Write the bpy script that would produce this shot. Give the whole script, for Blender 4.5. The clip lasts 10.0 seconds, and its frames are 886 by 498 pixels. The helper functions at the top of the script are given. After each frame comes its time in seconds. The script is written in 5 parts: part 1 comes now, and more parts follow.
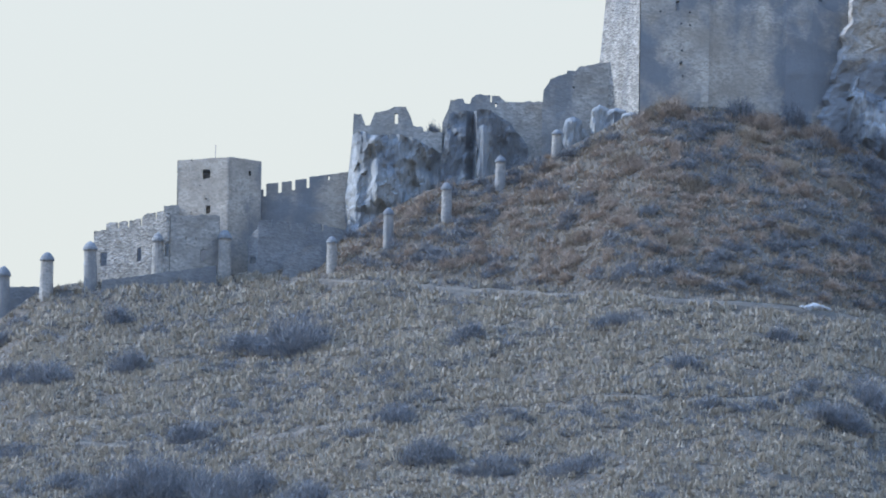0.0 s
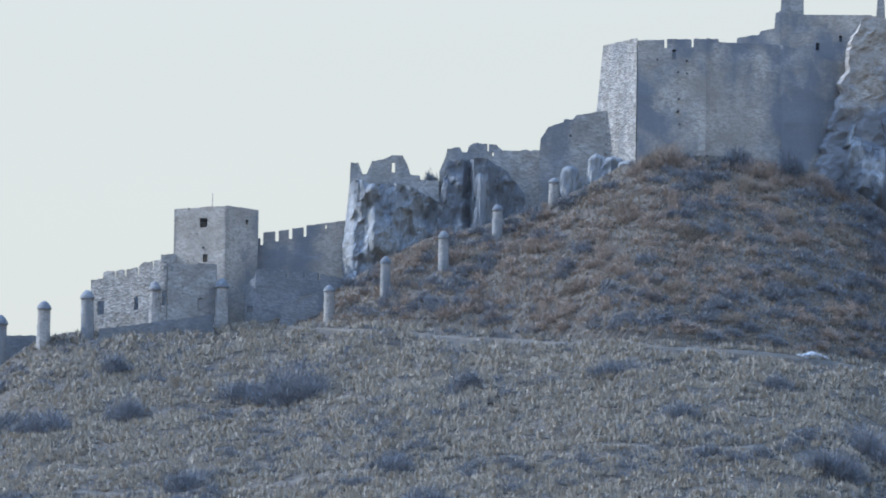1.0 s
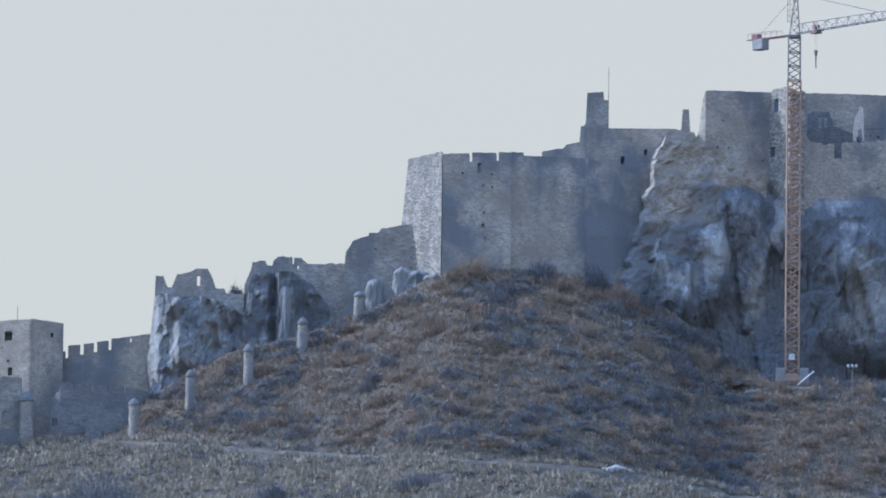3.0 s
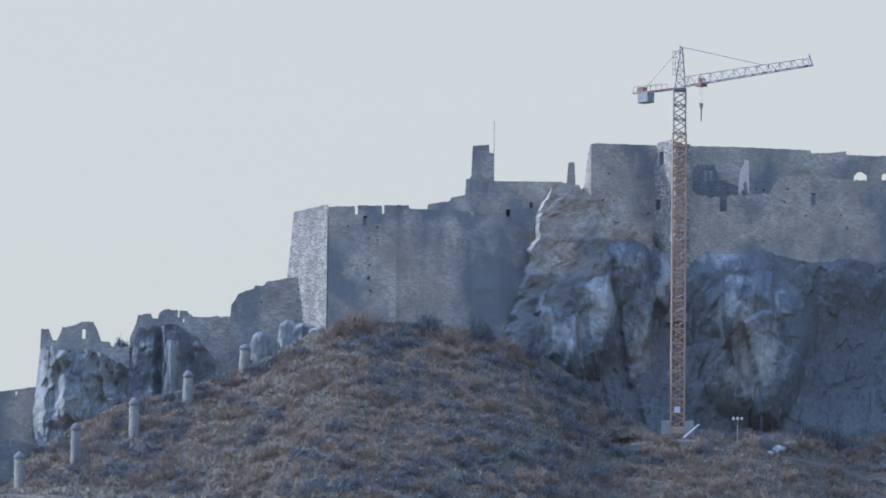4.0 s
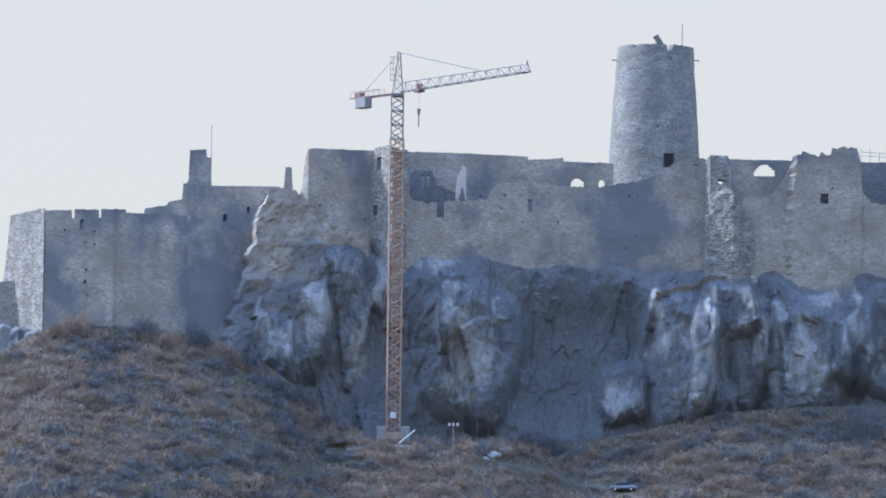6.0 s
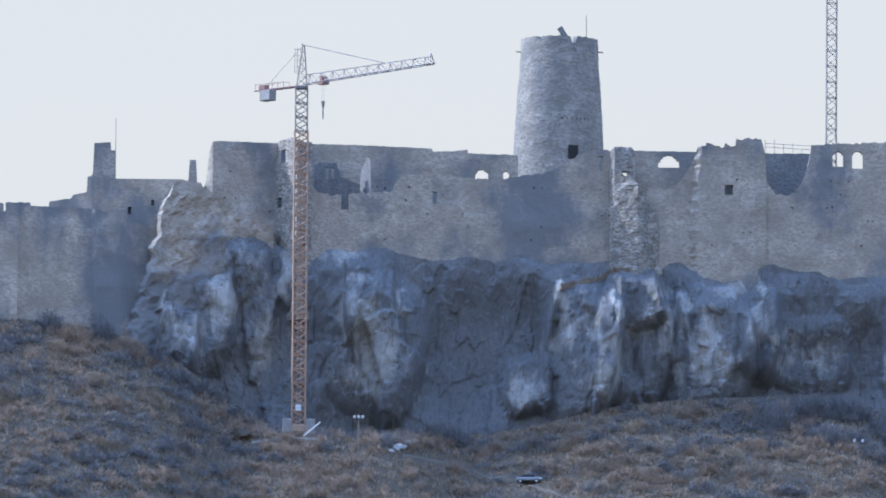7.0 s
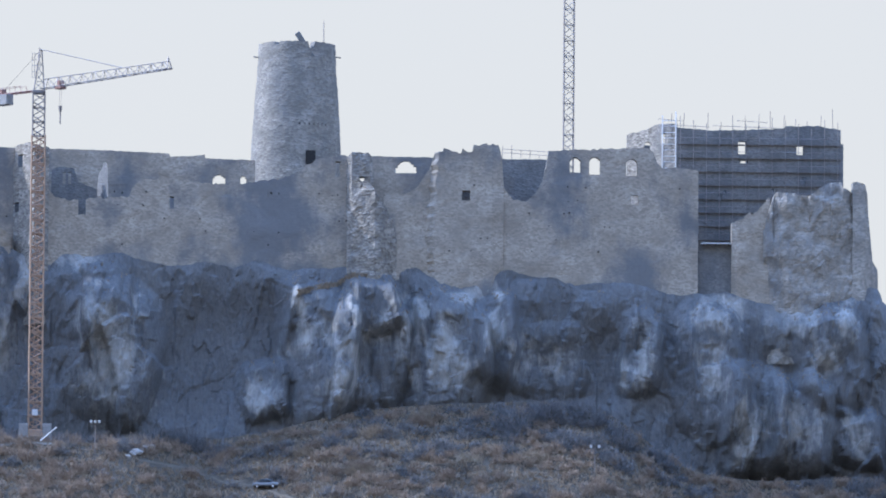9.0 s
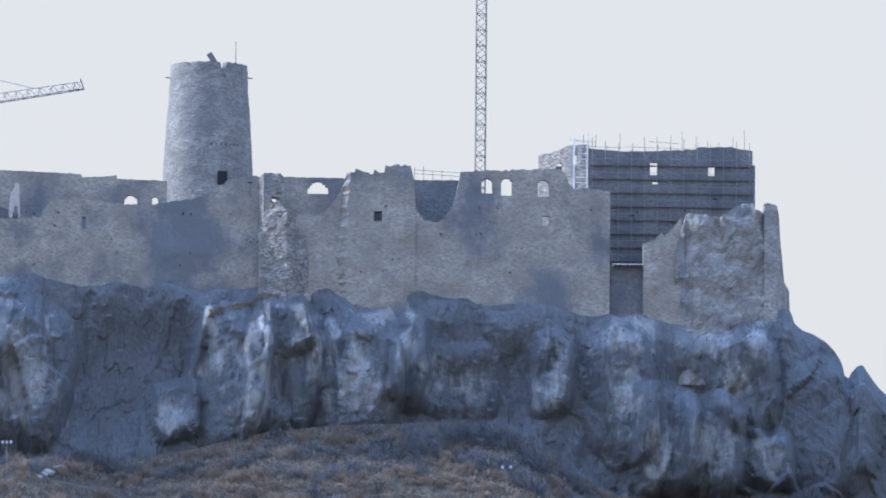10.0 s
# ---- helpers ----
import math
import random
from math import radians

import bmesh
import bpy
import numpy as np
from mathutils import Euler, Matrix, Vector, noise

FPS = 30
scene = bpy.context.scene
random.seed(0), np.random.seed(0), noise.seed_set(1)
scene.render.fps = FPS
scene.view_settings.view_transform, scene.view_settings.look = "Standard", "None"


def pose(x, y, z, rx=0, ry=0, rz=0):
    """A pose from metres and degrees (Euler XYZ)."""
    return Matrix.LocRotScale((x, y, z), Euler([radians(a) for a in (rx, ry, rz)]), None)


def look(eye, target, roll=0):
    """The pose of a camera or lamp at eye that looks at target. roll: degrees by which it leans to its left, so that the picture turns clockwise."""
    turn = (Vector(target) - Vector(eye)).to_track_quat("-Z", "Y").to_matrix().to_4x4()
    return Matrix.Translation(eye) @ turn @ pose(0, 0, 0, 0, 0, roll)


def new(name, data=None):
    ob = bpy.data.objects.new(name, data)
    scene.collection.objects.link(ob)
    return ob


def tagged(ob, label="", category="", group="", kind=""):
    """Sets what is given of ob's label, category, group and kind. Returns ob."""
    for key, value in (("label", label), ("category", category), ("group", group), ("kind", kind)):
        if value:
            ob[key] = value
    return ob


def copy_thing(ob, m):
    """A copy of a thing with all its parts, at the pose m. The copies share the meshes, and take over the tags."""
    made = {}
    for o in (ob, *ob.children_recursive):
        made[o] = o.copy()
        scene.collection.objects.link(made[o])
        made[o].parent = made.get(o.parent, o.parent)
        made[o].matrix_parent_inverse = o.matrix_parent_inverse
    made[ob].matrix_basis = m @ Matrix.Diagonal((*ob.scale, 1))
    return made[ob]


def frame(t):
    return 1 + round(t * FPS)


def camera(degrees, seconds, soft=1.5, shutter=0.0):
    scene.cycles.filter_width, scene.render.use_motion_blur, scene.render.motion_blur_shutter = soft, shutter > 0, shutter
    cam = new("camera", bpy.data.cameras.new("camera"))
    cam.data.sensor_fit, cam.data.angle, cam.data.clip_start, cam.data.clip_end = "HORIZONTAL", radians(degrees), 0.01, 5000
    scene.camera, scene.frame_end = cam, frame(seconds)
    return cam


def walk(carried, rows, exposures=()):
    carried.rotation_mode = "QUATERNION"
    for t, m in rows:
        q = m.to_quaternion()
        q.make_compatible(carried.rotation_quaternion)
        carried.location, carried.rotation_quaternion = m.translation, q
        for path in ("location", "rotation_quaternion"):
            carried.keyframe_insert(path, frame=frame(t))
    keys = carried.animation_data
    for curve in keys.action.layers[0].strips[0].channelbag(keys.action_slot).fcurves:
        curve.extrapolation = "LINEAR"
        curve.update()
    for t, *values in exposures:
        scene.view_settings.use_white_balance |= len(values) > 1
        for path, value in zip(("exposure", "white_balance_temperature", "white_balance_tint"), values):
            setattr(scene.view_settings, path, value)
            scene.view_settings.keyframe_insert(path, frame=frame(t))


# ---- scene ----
cam = camera(4.988, 10.0, soft=1.9)
EYE = (0.0, -1640.0, 1.7)
# seconds, yaw, pitch, roll of a camera that turns on its stand
ROWS = [
    (0, 2.932, 4.520, -0.719),
    (0.5, 2.930, 4.563, -0.667),
    (1, 2.917, 4.794, -0.697),
    (1.5, 2.716, 5.180, -0.727),
    (2, 2.410, 5.343, -0.676),
    (2.5, 2.097, 5.387, -0.526),
    (3.8, 1.335, 5.668, -0.680),
    (4, 1.180, 5.750, -0.556),
    (4.5, 0.780, 5.842, -0.603),
    (5, 0.444, 5.822, -0.707),
    (5.5, 0.000, 5.800, -0.590),
    (5.7, -0.202, 5.799, -0.653),
    (7, -0.956, 5.757, -0.486),
    (7.5, -1.310, 5.727, -0.480),
    (8, -1.632, 5.700, -0.526),
    (8.5, -2.058, 5.704, -0.497),
    (9, -2.442, 5.799, -0.462),
    (9.5, -2.791, 5.901, -0.421),
    (10, -2.941, 5.920, -0.458),
]
walk(cam, [(t, pose(*EYE, 90 + pitch, roll, yaw)) for t, yaw, pitch, roll in ROWS],
     exposures=[(0.0, 1.40, 4580, 10.5), (1.0, 1.33, 4570, 10.5), (1.7, 1.12, 4530, 12.5), (5.2, 1.15, 4560, 13.5), (5.7, 1.27, 4600, 14.5), (7.0, 1.37, 4580, 15.5), (10.0, 1.37, 4620, 16.5)])

# ---------------------------------------------------------------- light
SUN_FROM = Vector((-0.86, 0.17, 0.52)).normalized()
sun_data = bpy.data.lights.new("sun", "SUN")
sun_data.energy, sun_data.angle, sun_data.color = 1.9, radians(0.6), (1.0, 0.86, 0.66)
sun = new("sun", sun_data)
sun.matrix_basis = look(SUN_FROM * 500, (0, 0, 0))
world = bpy.data.worlds.new("world")
scene.world = world
world.use_nodes = True
wn = world.node_tree
sky = wn.nodes.new("ShaderNodeTexSky")
sky.sky_type, sky.sun_disc = "NISHITA", False
sky.sun_elevation = math.asin(SUN_FROM.z)
sky.sun_rotation = math.atan2(SUN_FROM.x, SUN_FROM.y)
sky.air_density, sky.dust_density, sky.ozone_density = 1.6, 1.0, 3.0
# whitish haze near the horizon, thinning to blue overhead
where = wn.nodes.new("ShaderNodeTexCoord")
split = wn.nodes.new("ShaderNodeSeparateXYZ")
wn.links.new(where.outputs["Generated"], split.inputs[0])
thin = wn.nodes.new("ShaderNodeMapRange")
thin.interpolation_type = "SMOOTHSTEP"
for socket, v in (("From Min", 0.20), ("From Max", 0.85), ("To Min", 0.98), ("To Max", 0.42)):
    thin.inputs[socket].default_value = v
wn.links.new(split.outputs[2], thin.inputs["Value"])
lift = wn.nodes.new("ShaderNodeMix")
lift.data_type, lift.blend_type = "RGBA", "MULTIPLY"
lift.inputs[0].default_value = 1.0
lift.inputs[7].default_value = (3.15, 3.12, 3.02, 1)
wn.links.new(sky.outputs[0], lift.inputs[6])
veil = wn.nodes.new("ShaderNodeMix")
veil.data_type = "RGBA"
wn.links.new(thin.outputs[0], veil.inputs[0])
wn.links.new(lift.outputs[2], veil.inputs[6])
veil.inputs[7].default_value = (2.20, 1.735, 1.10, 1)
wn.links.new(veil.outputs[2], wn.nodes["Background"].inputs[0])
wn.nodes["Background"].inputs[1].default_value = 0.15


# ---------------------------------------------------------------- noise on arrays
def lattice(ix, iy, s):
    n = (ix * 374761393 + iy * 668265263 + s * 144269504) & 0xFFFFFFFF
    n = ((n ^ (n >> 13)) * 1274126177) & 0xFFFFFFFF
    return ((n ^ (n >> 16)) & 0xFFFF) / 65535.0


def vnoise(x, y, s=0):
    """Smooth value noise, -1 to 1."""
    x, y = np.asarray(x, float), np.asarray(y, float)
    ix, iy = np.floor(x).astype(np.int64), np.floor(y).astype(np.int64)
    fx, fy = x - ix, y - iy
    fx, fy = fx * fx * (3 - 2 * fx), fy * fy * (3 - 2 * fy)
    a = lattice(ix, iy, s) * (1 - fx) + lattice(ix + 1, iy, s) * fx
    b = lattice(ix, iy + 1, s) * (1 - fx) + lattice(ix + 1, iy + 1, s) * fx
    return 2 * (a * (1 - fy) + b * fy) - 1


def fbm(x, y, s=0, octaves=4):
    v, amp = 0.0, 0.5
    for k in range(octaves):
        v = v + amp * vnoise(np.asarray(x) * 2 ** k + 17.3 * k, np.asarray(y) * 2 ** k - 9.1 * k, s + k)
        amp *= 0.5
    return v


def ridged(x, y, s=0, octaves=4):
    v, amp = 0.0, 0.55
    for k in range(octaves):
        v = v + amp * (1 - 2 * np.abs(vnoise(np.asarray(x) * 2 ** k + 5.7 * k, np.asarray(y) * 2 ** k + 3.3 * k, s + k)))
        amp *= 0.5
    return v


def slabs(x, y, s=0):
    """A broken surface of tilted slabs, -1 to 1: the nearest of scattered seeds gives each slab its offset and tilt."""
    x, y = np.asarray(x, float), np.asarray(y, float)
    ix, iy = np.floor(x).astype(np.int64), np.floor(y).astype(np.int64)
    best, out = np.full(x.shape, 9.0), np.zeros(x.shape)
    for a in (-1, 0, 1):
        for b in (-1, 0, 1):
            px, py = ix + a + lattice(ix + a, iy + b, s), iy + b + lattice(ix + a, iy + b, s + 1)
            d = (x - px) ** 2 + (y - py) ** 2
            v = 2 * lattice(ix + a, iy + b, s + 2) - 1 + 1.4 * (x - px) * (lattice(ix + a, iy + b, s + 3) - 0.5) + 1.0 * (y - py) * (lattice(ix + a, iy + b, s + 4) - 0.3)
            out, best = np.where(d < best, v, out), np.minimum(d, best)
    return out


def bump(x, a, b, soft):
    """1 between a and b, easing to 0 over soft."""
    u = np.clip((np.asarray(x, float) - a) / soft + 0.5, 0, 1) * np.clip((b - np.asarray(x, float)) / soft + 0.5, 0, 1)
    return u * u * (3 - 2 * u)


# ---------------------------------------------------------------- lie of the land
# level of the ground along the foot of walls and cliffs, 8 m before the front line
FOOT = [(-400, 20), (-230, 70), (-175, 108), (-157, 118), (-152, 122.5), (-147, 124.3), (-139, 124.9), (-130, 125.2), (-120, 125.9), (-114, 126.8), (-110, 127.4),
        (-103, 131), (-98, 134.4), (-93, 137.2), (-88, 140.2), (-77, 142.5), (-70, 145.2), (-61, 149), (-56, 152.6), (-50, 154.4),
        (-43, 154), (-32, 153), (-23, 150.6), (-15, 146.5), (-9, 140), (-4, 135.3), (19, 134.8), (27, 135.4), (34, 136.2),
        (42, 137.6), (52, 140.4), (65, 142), (74, 142.3), (80, 142.6), (88, 143), (95, 141.5), (102, 136), (108, 131.5), (120, 130), (138, 131), (147, 131),
        (160, 126), (200, 100), (400, 20)]
# level of the footpath that crosses the slope
PATHZ = [(-400, 0), (-230, 60), (-175, 104), (-160, 113), (-150, 121), (-140, 123.6), (-125, 125.6), (-110, 125.6), (-89, 124.2), (-66, 120.9), (-50, 119.2),
         (-35, 118.6), (-25, 118.2), (-14, 116.6), (10, 113.8), (50, 114), (100, 112), (160, 108), (230, 70), (400, 0)]
# level of the castle's courts behind the walls
COURT = [(-400, 0), (-175, 100), (-150, 119), (-125, 126), (-105, 130), (-95, 136), (-75, 142), (-64, 148), (-58, 160), (-50, 166), (-26, 168), (130, 168), (137, 160), (141, 140),
         (150, 130), (180, 105), (400, 0)]


def lookup(table, x):
    return np.interp(x, [p[0] for p in table], [p[1] for p in table])


def eased(table, width):
    """The table with its corners rounded over width metres."""
    xs = np.arange(-420, 420.5, 1.0)
    w = np.exp(-0.5 * (np.arange(-30, 31) / width) ** 2)
    v = np.convolve(np.pad(lookup(table, xs), 30, mode="edge"), w / w.sum(), "valid")
    return list(zip(xs.tolist(), v.tolist()))


FOOT, PATHZ, COURT = eased(FOOT, 2.5), eased(PATHZ, 8.0), eased(COURT, 2.0)


def ground_z(x, y):
    x, y = np.asarray(x, float), np.asarray(y, float)
    foot, path, court = lookup(FOOT, x), lookup(PATHZ, x), lookup(COURT, x)
    d = -8.0 - y
    shelf = 14.0 * bump(x, -7, 24, 16)
    level = np.clip(d, 0, shelf)
    foot = foot - 0.10 * level
    d = np.where(d > 0, np.maximum(d - shelf, 0), d)
    d1 = np.maximum(foot - path, 0.5) / 0.65 + 0 * d
    z = np.where(d < d1, foot - 0.65 * d, np.where(d < d1 + 3.0, path - 0.28 * (d - d1), path - 0.84 - 0.36 * (d - d1 - 3.0)))
    back = np.clip((y - 3.0) / 3.0, 0, 1)
    z = np.where(d < 0, foot * (1 - back) + court * back, z)
    z = z - 0.32 * np.maximum(y - 45, 0)
    rough = np.clip(d / 8.0, 0, 1) * (1 - 0.75 * bump(x, -10, 30, 10) * bump(y, -34, 0, 8)) * np.where(np.abs(d - d1 - 1.5) < 2.4, 0.2, 1.0)
    z = z + rough * (1.5 * fbm(x / 26, y / 26, 3, 3) + 0.75 * fbm(x / 5, y / 5, 9, 3) + 0.55 * ridged(x / 3.0, y / 3.0, 12, 2))
    z = 0.5 * (z + np.sqrt(z * z + 225.0))
    return z * np.clip((y + 1625) / 500, 0, 1)


# -- end of the lie of the land


# ---------------------------------------------------------------- materials
def material(name, low, high, scale=1.0, stretch=(1, 1, 1), rough=0.9, grain=8.0, bump_height=0.3, stain=None, stain_scale=0.12,
             stain_amount=0.6, cells=0.0, metal=0.0, stain_stretch=(1, 1, 0.35), stain_at=0.52, stain_soft=0.09, islands=0.0, bands=0.0, pale_faces=None, odd=0.86):
    m = bpy.data.materials.new(name)
    m.use_nodes = True
    nt = m.node_tree
    N, L = nt.nodes.new, nt.links.new
    shader = nt.nodes["Principled BSDF"]
    shader.inputs["Roughness"].default_value, shader.inputs["Metallic"].default_value = rough, metal
    shader.inputs["Specular IOR Level"].default_value = 0.25
    geo = N("ShaderNodeNewGeometry")

    def scaled(v):
        mp = N("ShaderNodeMapping")
        mp.inputs["Scale"].default_value = v
        L(geo.outputs["Position"], mp.inputs["Vector"])
        return mp.outputs[0]

    def tex(vec, sc, detail, roughness=0.6):
        t = N("ShaderNodeTexNoise")
        t.inputs["Scale"].default_value, t.inputs["Detail"].default_value, t.inputs["Roughness"].default_value = sc, detail, roughness
        L(vec, t.inputs["Vector"])
        return t.outputs["Fac"]

    def ramp(fac, a, b):
        r = N("ShaderNodeMapRange")
        r.inputs["From Min"].default_value, r.inputs["From Max"].default_value = a, b
        L(fac, r.inputs["Value"])
        return r.outputs[0]

    def mix(fac, a, b, mode="MIX"):
        x = N("ShaderNodeMix")
        x.data_type, x.blend_type = "RGBA", mode
        L(fac, x.inputs[0])
        for socket, v in ((x.inputs[6], a), (x.inputs[7], b)):
            if isinstance(v, tuple):
                socket.default_value = (*v, 1)
            else:
                L(v, socket)
        return x.outputs[2]

    vec = scaled(stretch)
    broad = tex(vec, scale, 5)
    vec = scaled((1, 1, 1.6)) if cells else vec
    fine = tex(vec, scale * grain, 4, 0.7)
    col = mix(ramp(broad, 0.32, 0.68), low, high)
    col = mix(ramp(fine, 0.25, 0.75), tuple(c * 0.72 for c in low), col) if cells == 0 else col
    height = fine
    if cells:
        v = N("ShaderNodeTexVoronoi")
        v.inputs["Scale"].default_value = cells
        L(scaled((1, 1, 1.7)), v.inputs["Vector"])
        sep = N("ShaderNodeSeparateColor")
        L(v.outputs["Color"], sep.inputs[0])
        col = mix(ramp(sep.outputs[0], -0.1, 0.8), tuple(c * odd for c in low), col)
        col = mix(ramp(fine, 0.0, 0.55), tuple(c * 0.95 for c in low), col)
        height = v.outputs["Distance"]
    if bands:
        layer = ramp(tex(scaled((0.16, 0.16, 1.0)), 0.9, 5, 0.7), 0.54, 0.70)
        part_of = N("ShaderNodeMath")
        part_of.operation = "MULTIPLY"
        L(layer, part_of.inputs[0])
        part_of.inputs[1].default_value = bands
        col = mix(part_of.outputs[0], col, tuple(c * 0.55 for c in low))
    if stain:
        s = tex(scaled(stain_stretch), stain_scale, 6, 0.62)
        f = ramp(s, stain_at, stain_at + stain_soft)
        mul = N("ShaderNodeMath")
        mul.operation = "MULTIPLY"
        L(f, mul.inputs[0])
        mul.inputs[1].default_value = stain_amount
        col = mix(mul.outputs[0], col, stain)
    if pale_faces:                                           # pale faces, marked on the mesh; elsewhere the tone holds lichen and shade
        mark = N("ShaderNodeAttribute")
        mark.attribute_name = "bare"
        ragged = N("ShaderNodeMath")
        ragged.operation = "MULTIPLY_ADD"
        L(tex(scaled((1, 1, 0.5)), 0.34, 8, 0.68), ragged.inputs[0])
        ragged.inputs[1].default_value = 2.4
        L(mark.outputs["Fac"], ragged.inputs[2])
        pale_tone = mix(ramp(tex(scaled((1, 1, 0.35)), 0.5, 6, 0.65), 0.38, 0.62), *pale_faces)
        col = mix(ramp(ragged.outputs[0], 1.22, 1.62), col, pale_tone)
    if islands:
        lum = N("ShaderNodeMapRange")
        L(geo.outputs["Random Per Island"], lum.inputs["Value"])
        lum.inputs["To Min"].default_value, lum.inputs["To Max"].default_value = 1 - islands, 1 + islands
        hsv = N("ShaderNodeHueSaturation")
        L(lum.outputs[0], hsv.inputs["Value"])
        L(col, hsv.inputs["Color"])
        col = hsv.outputs[0]
    L(col, shader.inputs["Base Color"])
    if bump_height:
        b = N("ShaderNodeBump")
        b.inputs["Strength"].default_value, b.inputs["Distance"].default_value = 0.55, bump_height
        L(height, b.inputs["Height"])
        L(b.outputs[0], shader.inputs["Normal"])
    return m


MASONRY = material("limestone_masonry", (0.250, 0.230, 0.198), (0.450, 0.412, 0.352), 0.35, rough=0.92, grain=9, bump_height=0.08,
                   stain=(0.165, 0.165, 0.165), stain_scale=0.13, stain_amount=0.78, stain_at=0.49, stain_soft=0.12, cells=2.0, bands=0.25)
RUBBLE = material("rough_limestone_rubble", (0.235, 0.215, 0.182), (0.440, 0.403, 0.345), 0.5, rough=0.94, grain=8, bump_height=0.22,
                  stain=(0.175, 0.170, 0.160), stain_scale=0.22, stain_amount=0.6, stain_soft=0.12, cells=1.9, bands=0.3, odd=0.58)
PLASTER = material("weathered_plaster_wall", (0.295, 0.258, 0.206), (0.475, 0.420, 0.340), 0.2, rough=0.92, grain=12, bump_height=0.02,
                   stain=(0.150, 0.155, 0.163), stain_scale=0.055, stain_amount=0.85, stain_at=0.49, stain_soft=0.09, stain_stretch=(1, 1, 0.7), cells=2.3, bands=0.12)
# dark tone; on interiors, outer wall and hall it holds shade in its colour
DARKWALL = material("dark_shaded_masonry", (0.165, 0.162, 0.156), (0.245, 0.238, 0.225), 0.3, rough=0.93, grain=9, bump_height=0.12,
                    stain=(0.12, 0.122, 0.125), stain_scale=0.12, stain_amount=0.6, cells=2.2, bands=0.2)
TOWERSTONE = material("weathered_tower_rubble", (0.20, 0.188, 0.165), (0.37, 0.345, 0.30), 0.3, rough=0.93, grain=9, bump_height=0.10,
                      stain=(0.145, 0.148, 0.15), stain_scale=0.09, stain_amount=0.65, stain_soft=0.12, cells=1.9, bands=0.2)
# dark base is part lichen, part the shade of hollows put into colour
ROCK = material("lichened_shaded_limestone", (0.156, 0.158, 0.160), (0.218, 0.220, 0.220), 0.08, stretch=(1, 1, 0.5), rough=0.92, grain=26, bump_height=0.8,
                stain=(0.250, 0.248, 0.240), stain_scale=0.12, stain_amount=0.45, stain_stretch=(1, 1, 0.45), stain_at=0.58, stain_soft=0.14, pale_faces=((0.265, 0.258, 0.240), (0.40, 0.388, 0.36)))
PALEROCK = material("pale_limestone_rock", (0.255, 0.249, 0.233), (0.405, 0.394, 0.366), 0.25, stretch=(1, 1, 0.4), rough=0.9, grain=9, bump_height=0.6,
                    stain=(0.17, 0.176, 0.182), stain_scale=0.22, stain_amount=0.85, stain_stretch=(1, 1, 0.4), stain_at=0.47, stain_soft=0.10)
GROUND = material("dry_hillside_turf", (0.095, 0.079, 0.058), (0.150, 0.126, 0.094), 0.09, rough=0.96, grain=14, bump_height=0.4,
                  stain=(0.075, 0.065, 0.052), stain_scale=0.05, stain_amount=0.6, stain_stretch=(1, 1, 1))
STRAW = material("dry_grass", (0.315, 0.270, 0.198), (0.455, 0.395, 0.295), 0.12, rough=0.95, grain=10, bump_height=0, islands=0.12)
DRYTURF = material("brown_dry_grass", (0.280, 0.230, 0.167), (0.410, 0.340, 0.247), 0.12, rough=0.95, grain=10, bump_height=0, islands=0.15)
SCRUB = material("brown_scrub_twigs", (0.285, 0.225, 0.168), (0.450, 0.357, 0.266), 0.14, rough=0.95, grain=9, bump_height=0, islands=0.2)
TWIG = material("grey_bare_twigs", (0.170, 0.172, 0.178), (0.260, 0.257, 0.256), 0.3, rough=0.95, grain=6, bump_height=0, islands=0.35)
BARK = material("grey_bark", (0.09, 0.08, 0.07), (0.16, 0.14, 0.12), 1.0, rough=0.95, bump_height=0.05)
TRACK = material("pale_gravel_track", (0.135, 0.115, 0.086), (0.190, 0.163, 0.123), 0.4, rough=0.96, grain=9, bump_height=0.1)
CHALK = material("white_quarry_stone", (0.36, 0.35, 0.33), (0.52, 0.50, 0.47), 0.8, rough=0.9, bump_height=0.15)
RUSTYEL = material("weathered_ochre_crane_paint", (0.38, 0.26, 0.17), (0.48, 0.35, 0.25), 0.8, rough=0.55, grain=7, bump_height=0.0)
GREYSTEEL = material("grey_painted_steel", (0.24, 0.22, 0.21), (0.34, 0.31, 0.29), 0.8, rough=0.5, bump_height=0.0, metal=0.2)
REDSTEEL = material("faded_red_steel", (0.26, 0.15, 0.12), (0.32, 0.20, 0.17), 0.8, rough=0.5, bump_height=0.0)
WHITEPAINT = material("white_paint", (0.62, 0.62, 0.62), (0.78, 0.78, 0.77), 0.8, rough=0.5, bump_height=0.0)
CONCRETE = material("concrete", (0.28, 0.27, 0.26), (0.40, 0.39, 0.37), 0.6, rough=0.9, bump_height=0.05)
# near-black, stands for the shade inside holes and the doorway
DARKHOLE = material("dark_hole_shade", (0.035, 0.034, 0.033), (0.05, 0.048, 0.046), 0.5, rough=0.95, bump_height=0.0)
TIMBER = material("weathered_scaffold_timber", (0.15, 0.13, 0.11), (0.24, 0.21, 0.18), 1.2, rough=0.9, bump_height=0.0)
CARPAINT = material("grey_car_paint", (0.22, 0.24, 0.27), (0.26, 0.28, 0.31), 0.5, rough=0.25, bump_height=0.0)
GLASS = material("dark_car_glass", (0.02, 0.022, 0.025), (0.03, 0.032, 0.035), 0.5, rough=0.08, bump_height=0.0)
RUBBER = material("black_rubber", (0.02, 0.02, 0.02), (0.03, 0.03, 0.03), 2.0, rough=0.85, bump_height=0.0)


